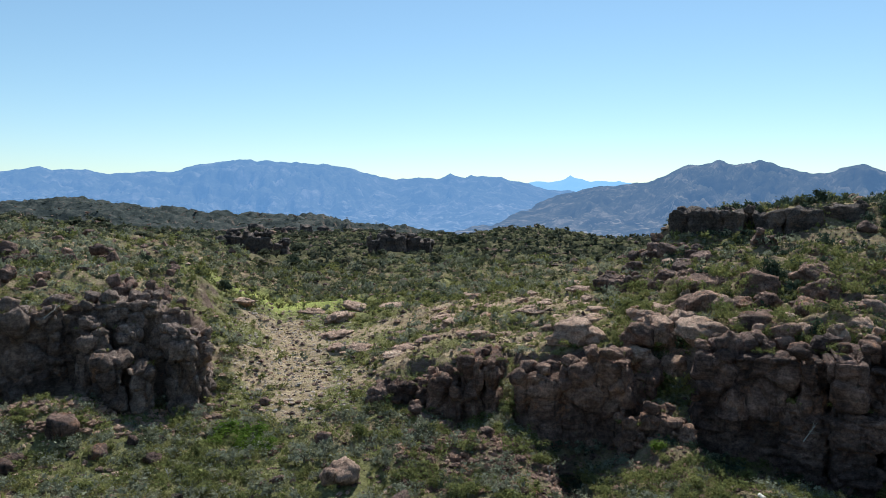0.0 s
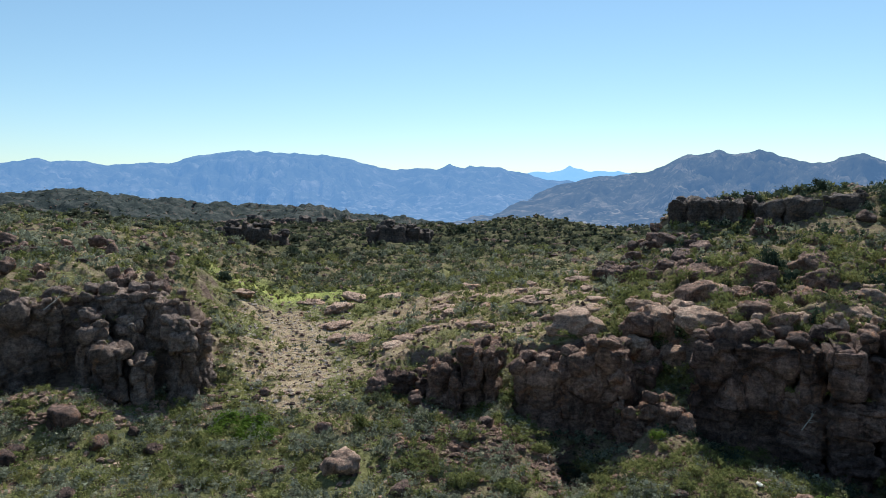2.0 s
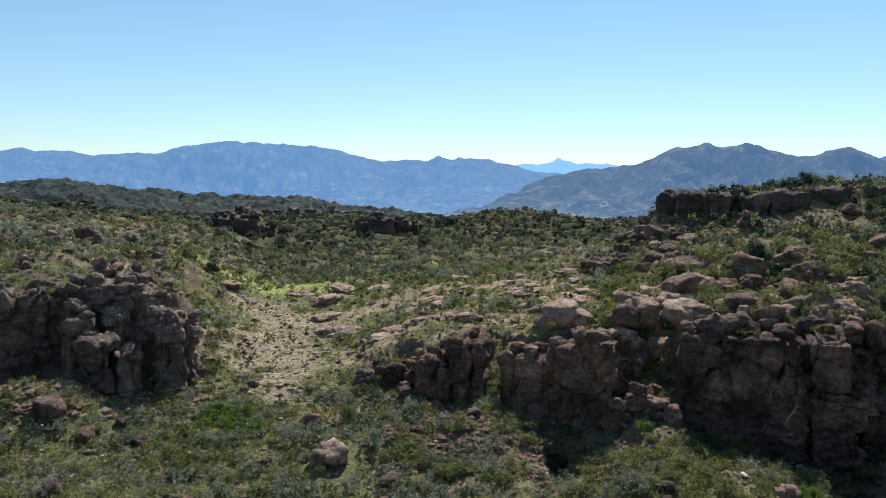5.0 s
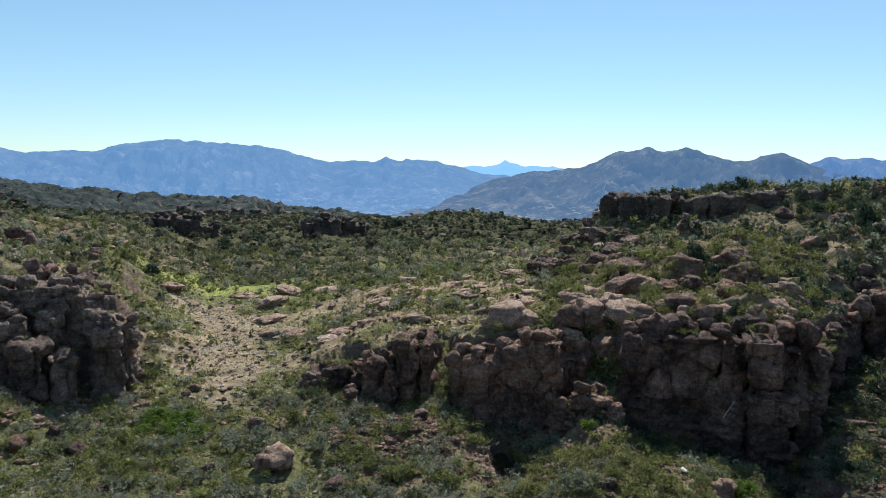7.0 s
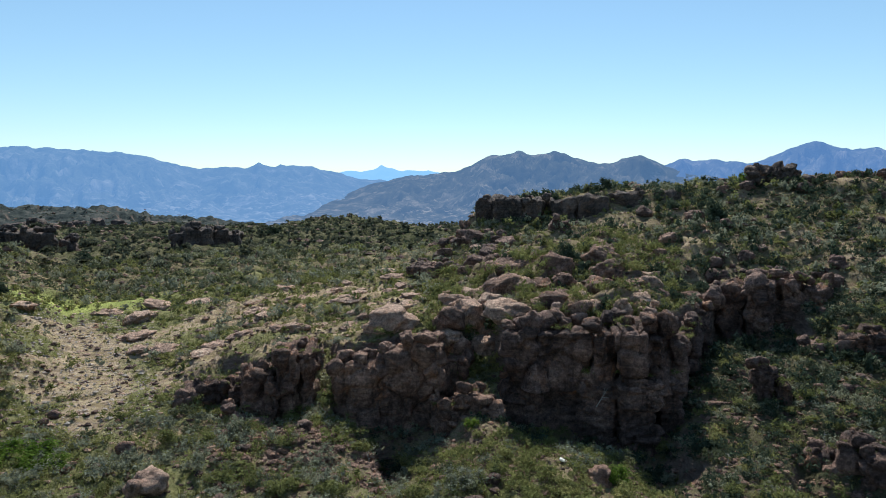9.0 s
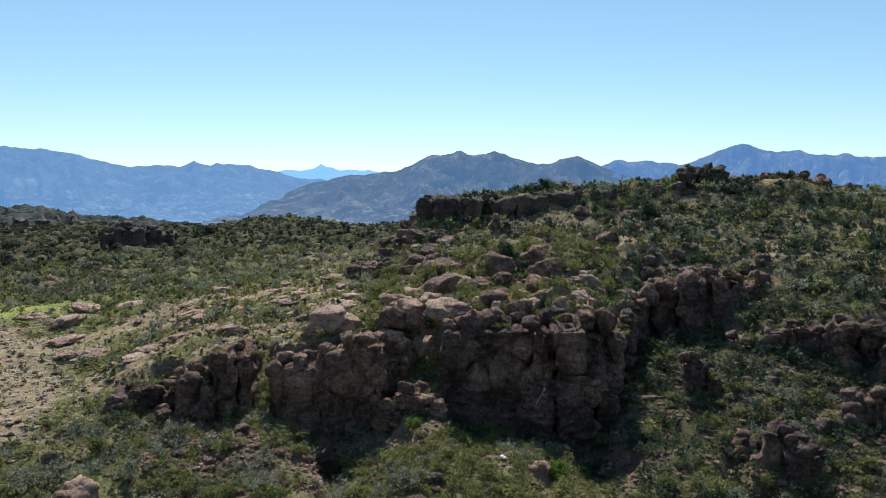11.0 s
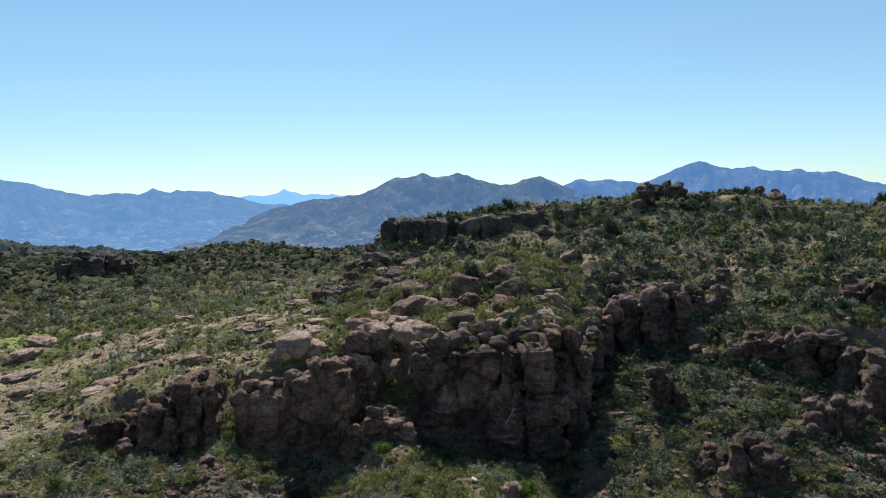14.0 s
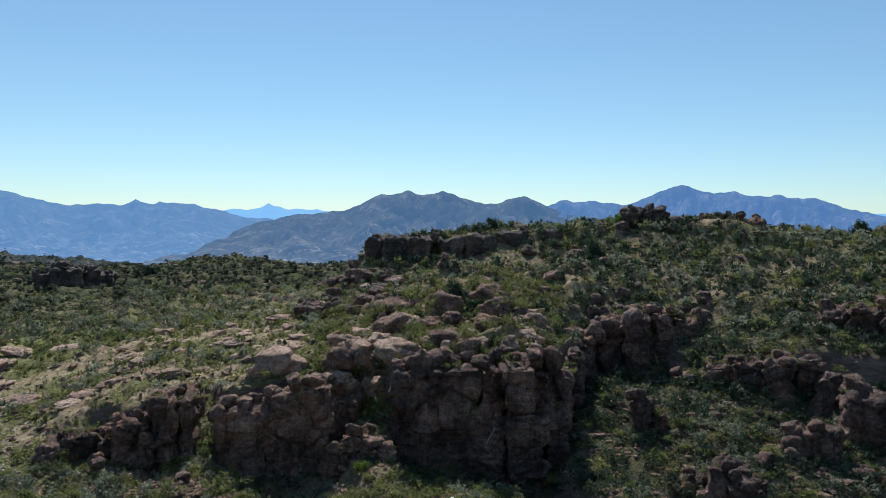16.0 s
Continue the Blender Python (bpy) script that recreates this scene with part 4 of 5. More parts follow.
def boulder(label, b, d, size, meshes=BOULDERS, sink=0.25, name="boulder", squash=0.8, material=None):
    me = rnd.choice(PEBBLES if meshes is BOULDERS and size < 0.75 else meshes)
    p = at(b, d)
    z = ground_at(b, d) + size * squash * (1 - 2 * sink)
    ob = new(name, me)
    ob.matrix_world = turned((p.x, p.y, z), rnd.uniform(0, 6.3), Vector((size * rnd.uniform(0.85, 1.25), size * rnd.uniform(0.8, 1.1), size * squash)), 0.2)
    repaint(ob, material)
    return tagged(ob, label, "boulder", "scattered boulders")


boulder("pinkish cracked boulder among grey shrubs", -8.2, 47.6, 1.3, squash=0.72, sink=0.15, material=PALE_ROCK)
boulder("small pinkish boulder against a larger one", -9.5, 47.0, 0.8, squash=0.8, material=PALE_ROCK)
boulder("dark rounded boulder below the shaded cliff", -29.4, 57, 1.1, squash=0.95)
boulder("pale smooth slickrock dome behind the stacked cliff", 10.6, 66.5, 2.9, DOMES, squash=0.5, sink=0.42, name="rock_dome", material=PALE_ROCK)
boulder("pale tan boulder beside a bright shrub", 28.4, 46.3, 0.95, DOMES, squash=0.7)
boulder("bright white stone among shrubs", 25.2, 48.4, 0.3, squash=0.32, sink=-0.2, material=WHITE_ROCK)
for b, d, r in ((15.4, 64, 1.6), (17.0, 66, 2.1), (18.9, 64, 1.5), (19.6, 69, 2.0), (16.2, 70, 1.8), (20.6, 64, 1.8), (23.6, 64.5, 1.3), (17.6, 74, 1.7), (31.4, 66, 1.6), (22.0, 71, 1.4), (26.4, 66, 1.1), (18.4, 66, 1.2), (28.6, 70, 1.4)):
    boulder("pinkish rounded dome of bare rock above the cliff", b, d, r, DOMES, sink=0.4, name="rock_dome", squash=0.65, material=PALE_ROCK)
for k in range(30):
    b, d = rnd.uniform(16.5, 33), rnd.uniform(64, 92)
    boulder("pinkish weathered dome of bare rock on the hillside", b, d, rnd.uniform(0.8, 2.3), DOMES, sink=0.4, name="rock_dome", squash=rnd.uniform(0.5, 0.8), material=rnd.choice((None, TAN_ROCK)))
for k in range(26):
    b, d = rnd.uniform(12.5, 20.5), rnd.uniform(86, 104)
    boulder("rounded rock tumbled below the ridge end", b, d, rnd.uniform(0.6, 1.5), GREAT_BLOCKS, sink=0.3, name="tumbled_rock", squash=0.75)
for k in range(60):
    b, d = rnd.uniform(-36, 58), rnd.uniform(42, 66)
    if d < foot_d(b) - 1:
        boulder("small reddish boulder lying in scrub", b, d, rnd.choice((0.25, 0.35, 0.5, 0.7)))
for k in range(15):
    b, d = rnd.uniform(-7, 12), rnd.uniform(64, 92)
    p = at(b, d)
    for step in range(rnd.randint(3, 8)):
        p = p + Vector((0.80, 0.60, 0)) * rnd.uniform(1.2, 2.6) + Vector((rnd.uniform(-0.3, 0.3), rnd.uniform(-0.3, 0.3), 0))
        b, d = math.degrees(math.atan2(p.x, p.y)), math.hypot(p.x, p.y)
        if rim_d(b) + 1.5 < d < 103 and b < 19:
            r = rnd.uniform(0.6, 1.5)
            rib = boulder("pinkish slickrock rib running up the bench", b, d, r, RIBS, name="rock_rib", material=PALE_ROCK)
            rib.matrix_world = Matrix.LocRotScale(Vector((p.x, p.y, ground_at(b, d))), Euler((rnd.uniform(0.0, 0.25), rnd.uniform(-0.12, 0.05), radians(37) + rnd.uniform(-0.25, 0.25))), Vector((r * rnd.uniform(1.0, 1.5), r * rnd.uniform(0.5, 0.8), r * rnd.uniform(0.2, 0.32))))
for k in range(26):
    b, d = rnd.uniform(-18, 17), rnd.uniform(67, 104)
    if d > rim_d(b) + 1:
        r = rnd.uniform(0.5, 1.9)
        boulder("sunlit pinkish slickrock slab on the slope", b, d, r, RIBS, sink=0.40, name="rock_slab", squash=rnd.uniform(0.3, 0.45))
for k in range(95):
    b, d = rnd.uniform(16, 58), rnd.uniform(62, 128)
    if d > rim_d(b) + 2:
        boulder("weathered brown boulder on the scrubby hillside", b, d, rnd.choice((0.3, 0.4, 0.5, 0.6, 0.8, 1.0)) * (0.8 + d / 300), sink=0.3)
for k in range(22):
    b, d = rnd.uniform(15, 33), rnd.uniform(62.5, 78)
    boulder("rounded brown boulder heaped above the tall cliff", b, d, 0.4 + 1.0 * rnd.random() ** 2, sink=0.22, squash=0.85, material=rnd.choice((TAN_ROCK, PALE_ROCK, TAN_ROCK)))
for k in range(20):
    boulder("rounded boulder heaped above the gully wall", rnd.uniform(36, 45), rnd.uniform(79, 87), 0.35 + 0.7 * rnd.random() ** 2, sink=0.22, squash=0.85)
for k in range(62):
    b, d = rnd.uniform(-36, -19), rnd.uniform(68, 130)
    boulder("weathered boulder on the grassy mesa", b, d, rnd.choice((0.3, 0.4, 0.6, 0.9)))


def pebble(fine):
    """The rough form of a stone: an icosahedron, or an octahedron where it lies far off."""
    if not fine:
        v = np.array([(1, 0, 0), (0, 1, 0), (-1, 0, 0), (0, -1, 0), (0, 0, 1), (0, 0, -1)], float)
        return v, np.array([f for k in range(4) for f in ((k, (k + 1) % 4, 4), ((k + 1) % 4, k, 5))])
    bm = bmesh.new()
    bmesh.ops.create_icosphere(bm, subdivisions=1, radius=1.0)
    v = np.array([p.co for p in bm.verts])
    f = np.array([[p.index for p in q.verts] for q in bm.faces])
    bm.free()
    return v, f


def stones(name, label, count, region, size, material, seed):
    """Loose stones strewn over the ground, too many to count."""
    gen = np.random.default_rng(seed)
    b0, b1, d0, d1 = region
    b, d = gen.uniform(b0, b1, count), np.sqrt(gen.uniform(d0 ** 2, d1 ** 2, count))
    x, y = d * np.sin(np.radians(b)), d * np.cos(np.radians(b))
    z = ground_z(x, y)
    v, f = pebble(d1 < 80)
    s = gen.uniform(*size, count) ** 1.0 * gen.choice([0.6, 1.0, 1.6], count, p=[0.5, 0.35, 0.15])
    jit = 1 + 0.35 * gen.standard_normal((count, len(v), 1)).clip(-1, 1)
    ang = gen.uniform(0, 6.3, count)
    p = v[None] * jit * (s[:, None, None] * np.stack([np.ones(count), gen.uniform(0.6, 1, count), gen.uniform(0.3, 0.65, count)], -1)[:, None])
    px = p[..., 0] * np.cos(ang)[:, None] - p[..., 1] * np.sin(ang)[:, None] + x[:, None]
    py = p[..., 0] * np.sin(ang)[:, None] + p[..., 1] * np.cos(ang)[:, None] + y[:, None]
    pz = p[..., 2] + (z + s * 0.15)[:, None]
    faces = (f[None] + (np.arange(count) * len(v))[:, None, None]).reshape(-1, 3)
    me = mesh_from(name, np.stack([px, py, pz], -1).reshape(-1, 3), faces, material, False)
    tagged(new(name, me), label, "stones", kind="stuff")


stones("loose_stones", "loose reddish stones strewn through the scrub", 4500, (-37, 60, 40, 75), (0.10, 0.26), ROCK, 1)
stones("wash_cobbles", "pale cobbles filling the dry wash", 2400, (-17.5, -7.5, 58, 98), (0.05, 0.2), WASH_STONE, 2)
stones("hillside_rubble", "brown rubble on the scrubby hillsides", 5200, (-37, 60, 75, 150), (0.12, 0.42), ROCK, 3)
stones("pale_rubble", "pale pinkish stones strewn over the slopes", 5200, (-37, 60, 60, 125), (0.09, 0.34), PALE_ROCK, 14)
stones("talus", "reddish talus below the stacked cliff", 1900, (-4, 11.5, 45.5, 58), (0.05, 0.34), TAN_ROCK, 5)
stones("floor_rubble", "pale broken stones between the shrubs", 900, (-37, 4, 40, 62), (0.08, 0.24), PALE_ROCK, 11)
stones("pillar_talus", "pale rubble below the shaded pillars", 900, (-36, -18, 57, 64), (0.1, 0.36), PALE_ROCK, 7)
stones("slope_rubble", "broken reddish rubble on the near slope", 900, (13, 34, 42, 56), (0.08, 0.26), TAN_ROCK, 9)
stones("gully_talus", "broken pink talus on the gully slope", 1900, (34, 58, 45, 66), (0.10, 0.32), TAN_ROCK, 6)
stones("plateau_rocks", "dark rocks scattered over the far plateau", 4500, (-37, 20, 115, 330), (0.3, 0.8), ROCK, 4)
stones("ridge_rocks", "dark boulders strewn over the distant low ridge", 2600, (-37, 12, 380, 690), (0.4, 0.9), ROCK, 12)


# ---- scrub ----
def crown_leaves(seed, count, leaf, lobes=6, flat=0.75, inner=0, inner_leaf=0.22):
    """Leaf triangles of a shrub one metre in radius: a few rounded lobes with gaps between them, leaves turned outwards, and coarser growth inside."""
    gen = np.random.default_rng(seed)
    centre = gen.normal(0, 0.40, (lobes, 3))
    centre[:, 2] = np.abs(centre[:, 2]) * flat + 0.30
    radius = gen.uniform(0.26, 0.52, lobes)
    total = count + inner
    k = gen.integers(0, lobes, total)
    way = gen.normal(0, 1, (total, 3))
    way /= np.linalg.norm(way, axis=1, keepdims=True)
    deep = np.where(np.arange(total) < count, gen.uniform(0.62, 1.1, total), gen.uniform(0.05, 0.6, total))
    p = centre[k] + way * (radius[k] * deep)[:, None] * np.array([1, 1, flat])
    p[:, 2] = np.maximum(p[:, 2], 0.02)
    face = way + gen.normal(0, 0.55, (total, 3))
    a = np.cross(face, gen.normal(0, 1, (total, 3)))
    a /= np.linalg.norm(a, axis=1, keepdims=True)
    s = np.cross(a, face)
    s /= np.linalg.norm(s, axis=1, keepdims=True)
    size = (np.where(np.arange(total) < count, leaf, inner_leaf) * gen.uniform(0.55, 1.5, total))[:, None]
    tri = np.stack([p - s * size * 0.55 - a * size * 0.5, p + s * size * 0.55 - a * size * 0.5, p + a * size * 0.8], 1)
    return tri.reshape(-1, 3)


def lumps(seed, rings, around, reach, flat=0.75):
    """The dense inner growth of a shrub: an uneven dome, as loose triangles."""
    th, ph = np.meshgrid(np.linspace(0.0, 1.9, rings + 1), np.linspace(0, 2 * np.pi, around + 1), indexing="ij")
    ph = ph % (2 * np.pi)
    p = np.stack([np.sin(th) * np.cos(ph), np.sin(th) * np.sin(ph), np.cos(th)], -1)
    bump = 1 + 0.45 * fbm3(p.reshape(-1, 3) * 1.4 + seed * 2.7, 3, seed).reshape(th.shape)
    p = p * (reach * bump)[..., None] * np.array([1, 1, flat]) + np.array([0, 0, 0.42])
    a, b, c, d = p[:-1, :-1], p[1:, :-1], p[1:, 1:], p[:-1, 1:]
    tri = np.concatenate([np.stack([a, b, c], -2).reshape(-1, 3, 3), np.stack([a, c, d], -2).reshape(-1, 3, 3)[around:]])
    return tri.reshape(-1, 3)


def shrub_shape(seed, leaves, leaf, lobes, inner, inner_leaf, flat=0.75):
    return crown_leaves(seed, leaves, leaf, lobes, flat, inner, inner_leaf)


def grass_blades(seed, count):
    gen = np.random.default_rng(seed)
    r, ang = gen.uniform(0, 0.35, count), gen.uniform(0, 6.3, count)
    p = np.stack([r * np.cos(ang), r * np.sin(ang), np.zeros(count)], -1)
    tip = p * 2.2 + np.stack([gen.normal(0, 0.2, count), gen.normal(0, 0.2, count), gen.uniform(0.5, 1.1, count)], -1)
    s = np.stack([np.cos(ang + 1.57), np.sin(ang + 1.57), np.zeros(count)], -1) * 0.09
    return np.stack([p - s, p + s, tip], 1).reshape(-1, 3)


def steepness(x, y):
    e = 0.8
    return np.hypot(ground_z(x + e, y) - ground_z(x - e, y), ground_z(x, y + e) - ground_z(x, y - e)) / (2 * e)


def open_ground(x, y):
    """False right in front of the stones that stand clear of the scrub."""
    b, d = np.degrees(np.arctan2(x, y)), np.hypot(x, y)
    clear = np.ones(len(x), bool)
    for b0, d0, w in ((25.2, 48.4, 0.8), (28.4, 46.3, 1.4), (-8.2, 47.6, 1.8), (-9.5, 47.0, 1.2)):
        clear &= (np.abs(b - b0) > w) | (d > d0 + 0.6) | (d < d0 - 3.2)
    return clear


def plots(gen, count, b0, b1, d0, d1, by_cover=True, thin=None):
    """Places for plants, where the ground is not too steep and the cover lets them grow."""
    b, d = gen.uniform(b0, b1, count), np.sqrt(gen.uniform(d0 ** 2, d1 ** 2, count))
    x, y = d * np.sin(np.radians(b)), d * np.cos(np.radians(b))
    grass, bare, scrub, _ = cover(x, y)
    keep = (steepness(x, y) < gen.uniform(0.8, 2.0, count)) & (gen.uniform(0, 1, count) < (scrub if by_cover else grass * 1.4))
    keep &= open_ground(x, y)
    x, y = x[keep], y[keep]
    return x, y, ground_z(x, y)


def growth(name, label, shapes, material, gen, places, radius, tall=(0.7, 1.1)):
    """Many plants of one kind in one mesh."""
    x, y, z = places
    n = len(x)
    which = gen.integers(0, len(shapes), n)
    r = gen.uniform(0, 1, n) ** 1.6 * (radius[1] - radius[0]) + radius[0]
    hgt = r * gen.uniform(*tall, n)
    ang = gen.uniform(0, 6.3, n)
    tone = gen.uniform(0, 1, n)
    out, tones = [], []
    for k, s in enumerate(shapes):
        m = which == k
        c, sn = np.cos(ang[m])[:, None], np.sin(ang[m])[:, None]
        px = (s[None, :, 0] * c - s[None, :, 1] * sn) * r[m][:, None] + x[m][:, None]
        py = (s[None, :, 0] * sn + s[None, :, 1] * c) * r[m][:, None] + y[m][:, None]
        pz = s[None, :, 2] * hgt[m][:, None] + z[m][:, None] - 0.05
        out.append(np.stack([px, py, pz], -1).reshape(-1, 3))
        tones.append(np.repeat(tone[m], len(s)))
    verts = np.concatenate(out)
    me = mesh_from(name, verts, np.arange(len(verts)).reshape(-1, 3), material, False, {"tone": np.concatenate(tones)})
    tagged(new(name, me), label, "scrub", kind="stuff")


gen = np.random.default_rng(5)
NEAR_SHAPES = [shrub_shape(s, 205, 0.076, 14, 42, 0.18) for s in range(10)]
MID_SHAPES = [shrub_shape(20 + s, 52, 0.165, 9, 12, 0.36) for s in range(8)]
FAR_SHAPES = [shrub_shape(40 + s, 14, 0.36, 5, 8, 0.6) for s in range(8)]
LOW_SHAPES = [lumps(70 + s, 2, 6, 0.9, 0.7) - np.array([0, 0, 0.4]) for s in range(6)]
TUFTS = [grass_blades(60 + s, 10) for s in range(4)]
growth("grey_scrub", "dense grey-green desert shrubs on the canyon floor", NEAR_SHAPES, GREY_LEAF, gen, plots(gen, 1000, -37, 60, 38, 77), (0.26, 1.1))
growth("green_scrub", "green leafy shrubs on the canyon floor", NEAR_SHAPES, GREEN_LEAF, gen, plots(gen, 1450, -37, 60, 38, 77), (0.25, 1.0))
growth("floor_scrub", "rounded grey-green shrubs crowding the canyon floor", NEAR_SHAPES, GREY_LEAF, gen, plots(gen, 240, -37, 6, 40, 61), (0.5, 1.25), (0.8, 1.2))
growth("floor_bushes", "yellow-green bushes on the canyon floor", NEAR_SHAPES, GREEN_LEAF, gen, plots(gen, 200, -37, 8, 40, 61), (0.45, 1.15), (0.8, 1.2))
# dark leaves here also paint in the gully's and cliff foot's shade
growth("gully_scrub", "dark green shrubs crowding the gully, their colour also standing for shade", NEAR_SHAPES, DARK_LEAF, gen, plots(gen, 260, 32, 60, 40, 80), (0.4, 1.2))
growth("foot_scrub", "shrubs coloured dark to stand for the deep shade below the cliffs", NEAR_SHAPES, DARK_LEAF, gen, plots(gen, 150, 8, 33, 53, 58), (0.4, 1.1))
lx, ly, lz = np.array([tuple(at(b, d, z + EYE + 0.1)) for b, d, z in LEDGES]).T
growth("ledge_scrub", "small green shrubs rooted on the cliff ledges", NEAR_SHAPES, GREEN_LEAF, gen, (lx, ly, lz), (0.2, 0.7))
nb, nd = gen.uniform(13, 33, 280), gen.uniform(42, 52.5, 280)
nx, ny = nd * np.sin(np.radians(nb)), nd * np.cos(np.radians(nb))
clear = open_ground(nx, ny)
nx, ny = nx[clear], ny[clear]
growth("slope_scrub", "leafy shrubs covering the near slope", NEAR_SHAPES, GREEN_LEAF, gen, (nx, ny, ground_z(nx, ny)), (0.3, 1.0))
hb, hd = gen.uniform(14, 34, 560), gen.uniform(61, 92, 560)
hx, hy = hd * np.sin(np.radians(hb)), hd * np.cos(np.radians(hb))
growth("heap_scrub", "green shrubs growing between the heaped boulders", NEAR_SHAPES, GREEN_LEAF, gen, (hx, hy, ground_z(hx, hy) + 0.1), (0.4, 1.25), (0.9, 1.4))
# dark leaves again, to bring the ravine slope down to its shade
growth("ravine_scrub", "dark green shrubs on the lower ravine slope, coloured for its partial shade", NEAR_SHAPES, DARK_LEAF, gen, plots(gen, 420, 34, 60, 44, 80), (0.4, 1.1))
growth("hillside_scrub", "grey-green shrubs covering the hillsides", MID_SHAPES, GREY_LEAF, gen, plots(gen, 2400, -37, 60, 75, 150), (0.4, 1.3), (0.9, 1.3))
growth("hillside_bushes", "green bushes scattered over the hillsides", MID_SHAPES, GREEN_LEAF, gen, plots(gen, 2000, -37, 60, 75, 150), (0.35, 1.15), (0.9, 1.3))
growth("hill_olive_scrub", "low dark olive shrubs filling the rocky hillside", MID_SHAPES, OLIVE_LEAF, gen, plots(gen, 2600, 15, 60, 61, 128), (0.28, 0.85))
growth("hill_dark_scrub", "dark green shrubs between the boulders of the hill", MID_SHAPES, DARK_LEAF, gen, plots(gen, 1500, 17, 60, 63, 126), (0.4, 1.2), (0.9, 1.4))
growth("vale_scrub", "dark green shrubs thick along the vale behind the bench", MID_SHAPES, OLIVE_LEAF, gen, plots(gen, 900, -19, 10, 105, 150), (0.4, 1.2))
growth("mesa_scrub", "olive shrubs over the grassy mesa", MID_SHAPES, OLIVE_LEAF, gen, plots(gen, 1500, -37, 4, 80, 150), (0.3, 0.95))
growth("bench_shrubs", "small green shrubs between the slickrock ribs", MID_SHAPES, GREEN_LEAF, gen, plots(gen, 1700, -20, 21, 62, 104), (0.3, 0.85), (0.7, 1.0))
growth("bench_yellow_shrubs", "low yellow-green shrubs on the slickrock bench", MID_SHAPES, GRASS, gen, plots(gen, 1100, -20, 21, 62, 104), (0.25, 0.65), (0.5, 0.8))
growth("bench_tussocks", "small green tussocks over the slickrock bench", FAR_SHAPES, GREEN_LEAF, gen, plots(gen, 2300, -20, 34, 61, 106), (0.16, 0.5))
growth("bench_grass", "yellow-green grass clumps over the slickrock bench", FAR_SHAPES, GRASS, gen, plots(gen, 4800, -20, 34, 61, 112), (0.15, 0.42), (0.5, 0.9))
growth("hill_tufts", "small dry tufts between the hillside shrubs", FAR_SHAPES, OLIVE_LEAF, gen, plots(gen, 3600, -37, 60, 62, 135), (0.16, 0.4))
growth("plateau_scrub", "dark scrub dotted over the far plateau", FAR_SHAPES, HEATH_LEAF, gen, plots(gen, 7200, -37, 25, 135, 340), (0.5, 1.7))
growth("plateau_bushes", "green bushes over the far plateau", FAR_SHAPES, OLIVE_LEAF, gen, plots(gen, 3600, -37, 60, 148, 330), (0.5, 1.4))
growth("ridge_scrub", "dark scrub on the distant low ridge", LOW_SHAPES, HEATH_LEAF, gen, plots(gen, 7000, -37, 10, 380, 680), (0.5, 1.3), (0.3, 0.5))
growth("dry_grass", "dry yellow-green grass tufts between the shrubs", TUFTS, GRASS, gen, plots(gen, 20000, -37, 60, 38, 90, False), (0.22, 0.55))
growth("hill_grass", "dry grass tufts on the slopes", TUFTS, GRASS, gen, plots(gen, 8000, -37, 60, 85, 170, False), (0.25, 0.5))


# ---- single bushes and junipers ----
def stems(seed, count, tall, thick):
    """Tapered limbs that spread from one foot."""
    gen2 = np.random.default_rng(seed)
    verts, faces = [], []
    for k in range(count):
        lean = gen2.normal(0, 0.32, 2)
        path = [np.array([0, 0, -0.1]), np.array([lean[0] * 0.3, lean[1] * 0.3, tall * 0.45]), np.array([lean[0], lean[1], tall * gen2.uniform(0.8, 1.0)])]
        start = len(verts)
        for j, p in enumerate(path):
            rad = thick * (1 - 0.4 * j)
            for a in range(5):
                verts.append(p + rad * np.array([math.cos(a * 1.2566), math.sin(a * 1.2566), 0]))
        for j in range(2):
            for a in range(5):
                c = (a + 1) % 5
                faces.append((start + j * 5 + a, start + j * 5 + c, start + j * 5 + 5 + c, start + j * 5 + 5 + a))
    return np.array(verts), np.array(faces)


def bush_kind(name, label, category, material, seed, leaves, leaf, flat, tall, group):
    v = crown_leaves(seed, leaves, leaf, 13, flat, leaves // 4, 0.15)
    crown = mesh_from("crown", v, np.arange(len(v)).reshape(-1, 3), material, False, {"tone": np.full(len(v), (seed * 0.37) % 1)})
    limb = mesh_from("limb", *stems(seed, 5, tall, 0.05), BARK)
    thing = tagged(new(name), label, category, group)
    part("crown", crown, thing)
    part("limb", limb, thing)
    return thing


def settle(thing, b, d, size, tall, used):
    z = ground_at(b, d)
    m = Matrix.Translation(at(b, d, z - 0.05)) @ Matrix.Rotation(rnd.uniform(0, 6.3), 4, "Z")
    ob = thing if thing.name not in used else copy_thing(thing, m)
    used.add(thing.name)
    ob.matrix_basis = m @ Matrix.Diagonal((size, size, size * tall, 1))
    return ob


used = set()
juniper = bush_kind("juniper", "round dark green juniper on rocky ground", "tree", DARK_LEAF, 81, 1800, 0.07, 1.0, 1.0, "junipers")
for b, d, s, tall in ((28.1, 111, 1.7, 1.0), (26.9, 110, 1.0, 0.9), (24.3, 109, 0.9, 1.1), (25.2, 80, 1.6, 1.2), (20.6, 82, 1.5, 1.1), (36.4, 98, 1.7, 1.25),
                      (-29.5, 150, 1.9, 0.8), (-23, 102, 1.4, 0.9), (-17.5, 98, 1.3, 0.9), (55.0, 137, 1.7, 1.2), (1.5, 190, 2.2, 0.8), (-12, 150, 2.0, 0.8)):
    settle(juniper, b, d, s, tall, used)
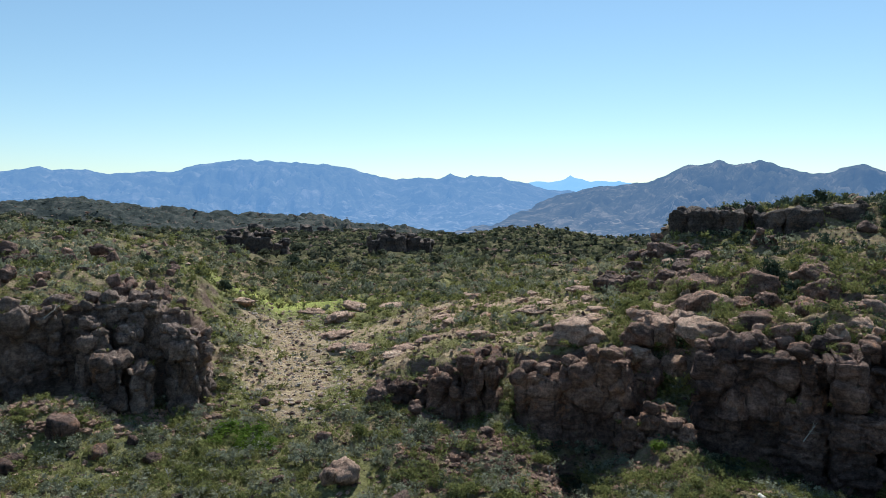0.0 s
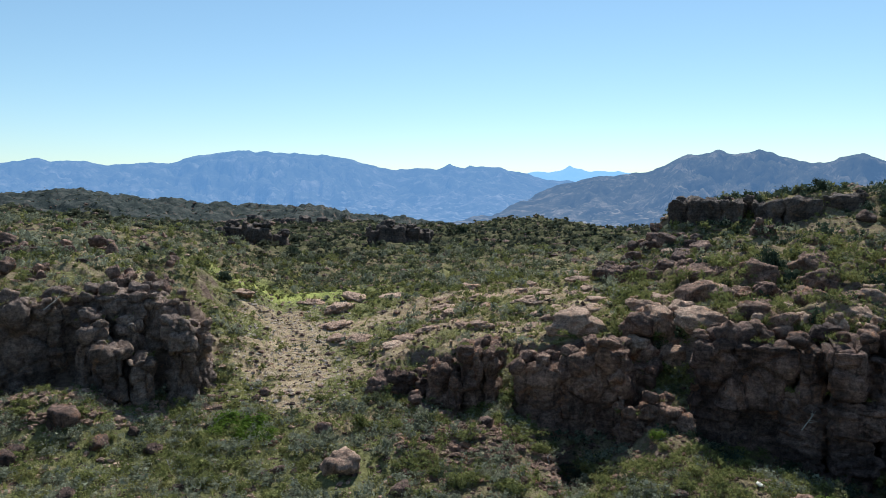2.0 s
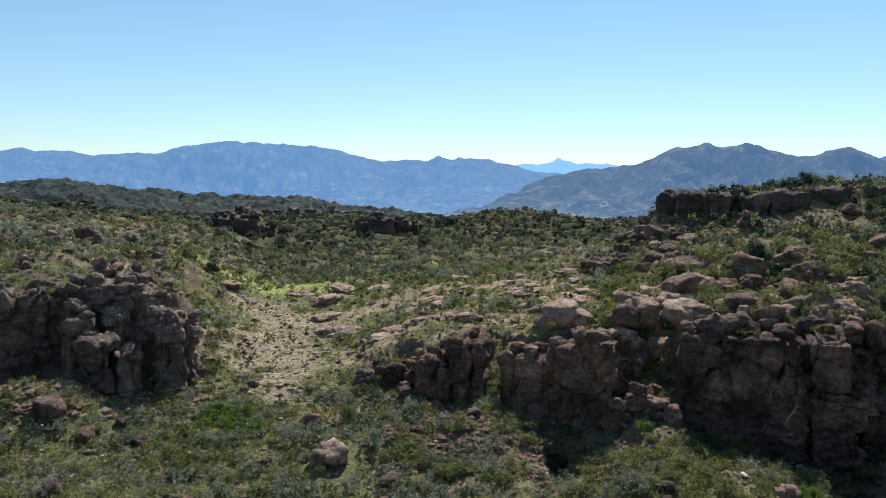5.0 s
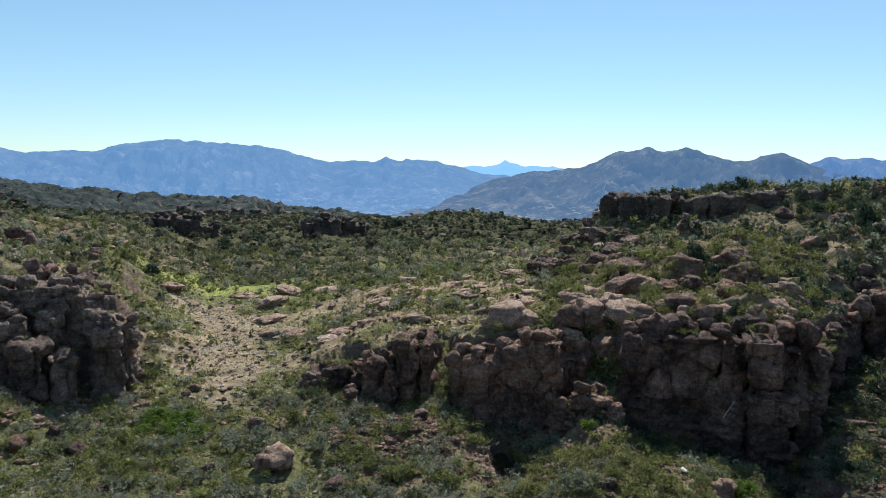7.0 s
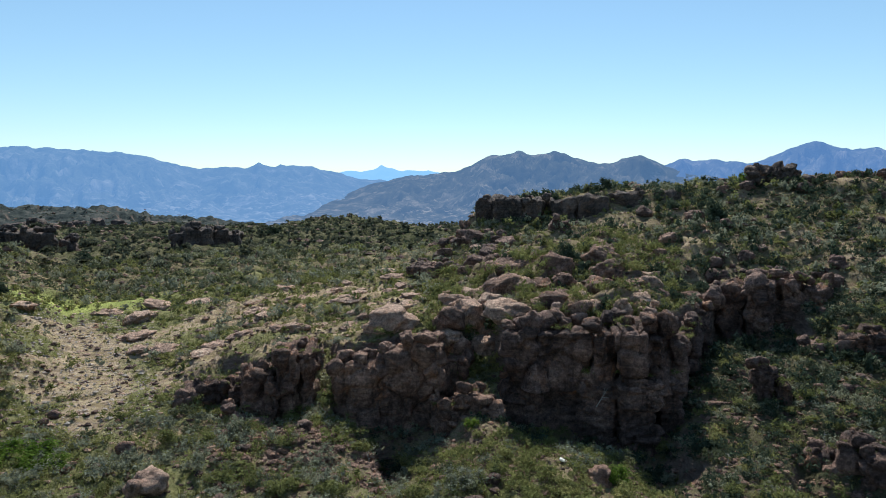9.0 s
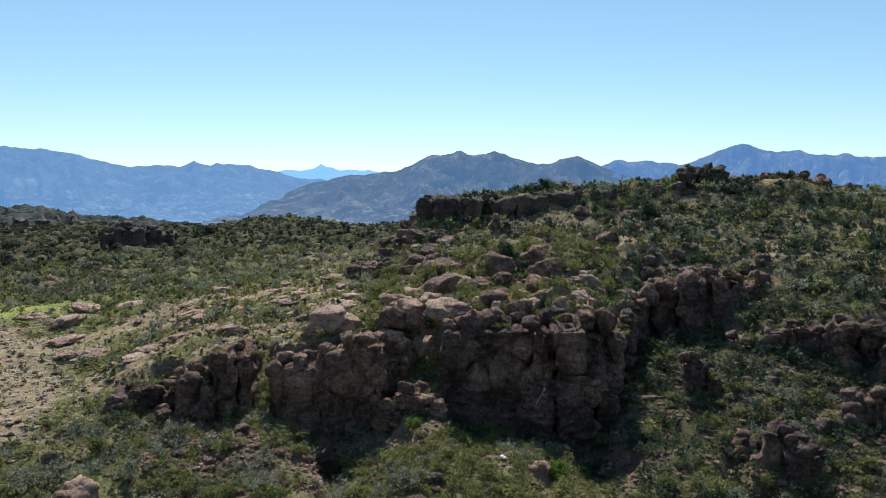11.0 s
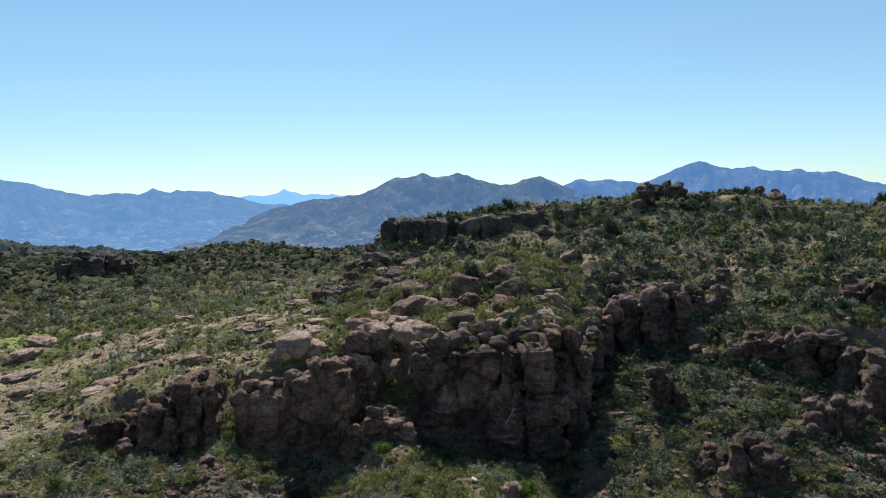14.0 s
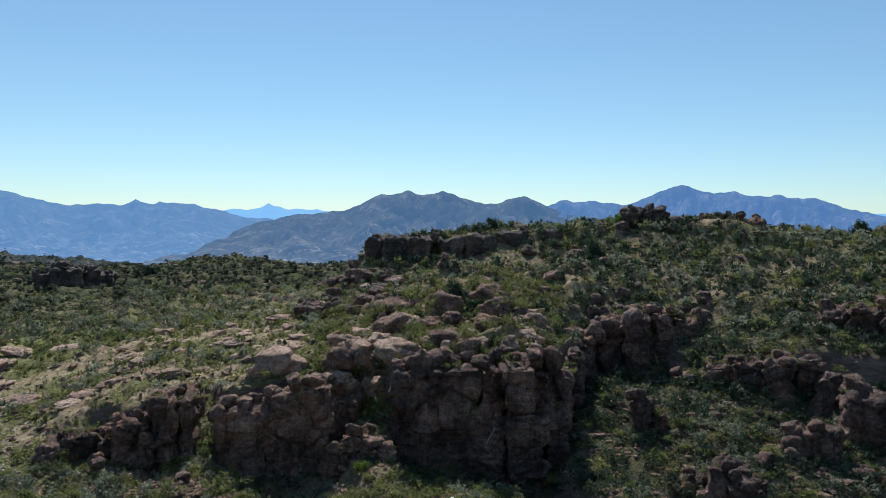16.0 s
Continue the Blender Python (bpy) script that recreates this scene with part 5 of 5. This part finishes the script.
bright = bush_kind("leafy_bush", "bright green leafy bush among rocks", "bush", BRIGHT_LEAF, 83, 1200, 0.065, 0.9, 0.9, "leafy bushes")
for b, d, s, tall in ((38.6, 113, 1.8, 1.0), (29.8, 46.5, 1.1, 0.9), (-15.5, 56, 1.7, 0.6), (-17.5, 57, 1.6, 0.6), (-16.4, 54.5, 1.5, 0.6), (-14.6, 54, 1.3, 0.6), (-18.6, 55.5, 1.3, 0.6), (17.5, 54, 0.9, 0.9)):
    settle(bright, b, d, s, tall, used)
greys = [bush_kind("desert_shrub", "spreading grey-green desert shrub on stony soil", "shrub", m, 90 + k, 640, 0.052, 0.75, 0.8, "desert shrubs") for k, m in enumerate((GREY_LEAF, GREEN_LEAF, GREEN_LEAF, OLIVE_LEAF))]
gx, gy, gz = plots(np.random.default_rng(17), 330, -36, 58, 41, 62)
for x, y in zip(gx, gy):
    settle(rnd.choice(greys), math.degrees(math.atan2(x, y)), math.hypot(x, y), rnd.uniform(0.6, 1.35), rnd.uniform(0.7, 1.0), used)


# ---- dry stalks and dead wood ----
def dead_branch(label, b, d, z, length, lean, turn):
    """A bleached dead stalk with a few side twigs."""
    gen3 = random.Random(int(length * 100))
    thing = tagged(new("dead_branch"), label, "dead branch", "bleached dead stalks")
    thing.matrix_world = Matrix.Translation(at(b, d, z)) @ Matrix.Rotation(turn, 4, "Z") @ Matrix.Rotation(lean, 4, "Y")
    v, f = stems(7, 1, length, 0.045)
    part("stalk", mesh_from("stalk", v, f, DEAD_WOOD), thing)
    for k in range(4):
        v, f = stems(20 + k, 1, length * 0.3, 0.022)
        m = Matrix.Translation((0, 0, length * (0.35 + 0.13 * k))) @ Matrix.Rotation(gen3.uniform(0, 6.3), 4, "Z") @ Matrix.Rotation(0.8, 4, "Y")
        part("twig", mesh_from("twig", v, f, DEAD_WOOD), thing, m)


dead_branch("bleached dead stalk leaning from the dark cliff", 27.9, 55.4, EYE - 18.4, 1.7, 0.5, -radians(28))
dead_branch("bleached dead branch caught on the shaded cliff", -29.9, 65.2, EYE - 10.8, 2.0, 0.9, radians(30))
for b, d, s in ((-22, 50, 1.0), (9, 50.5, 1.2), (38, 50, 1.1), (44.5, 55, 1.3), (18, 75, 1.4)):
    dead_branch("grey dead stalk standing among the shrubs", b, d, ground_at(b, d) - 0.05, s, 0.25, b)
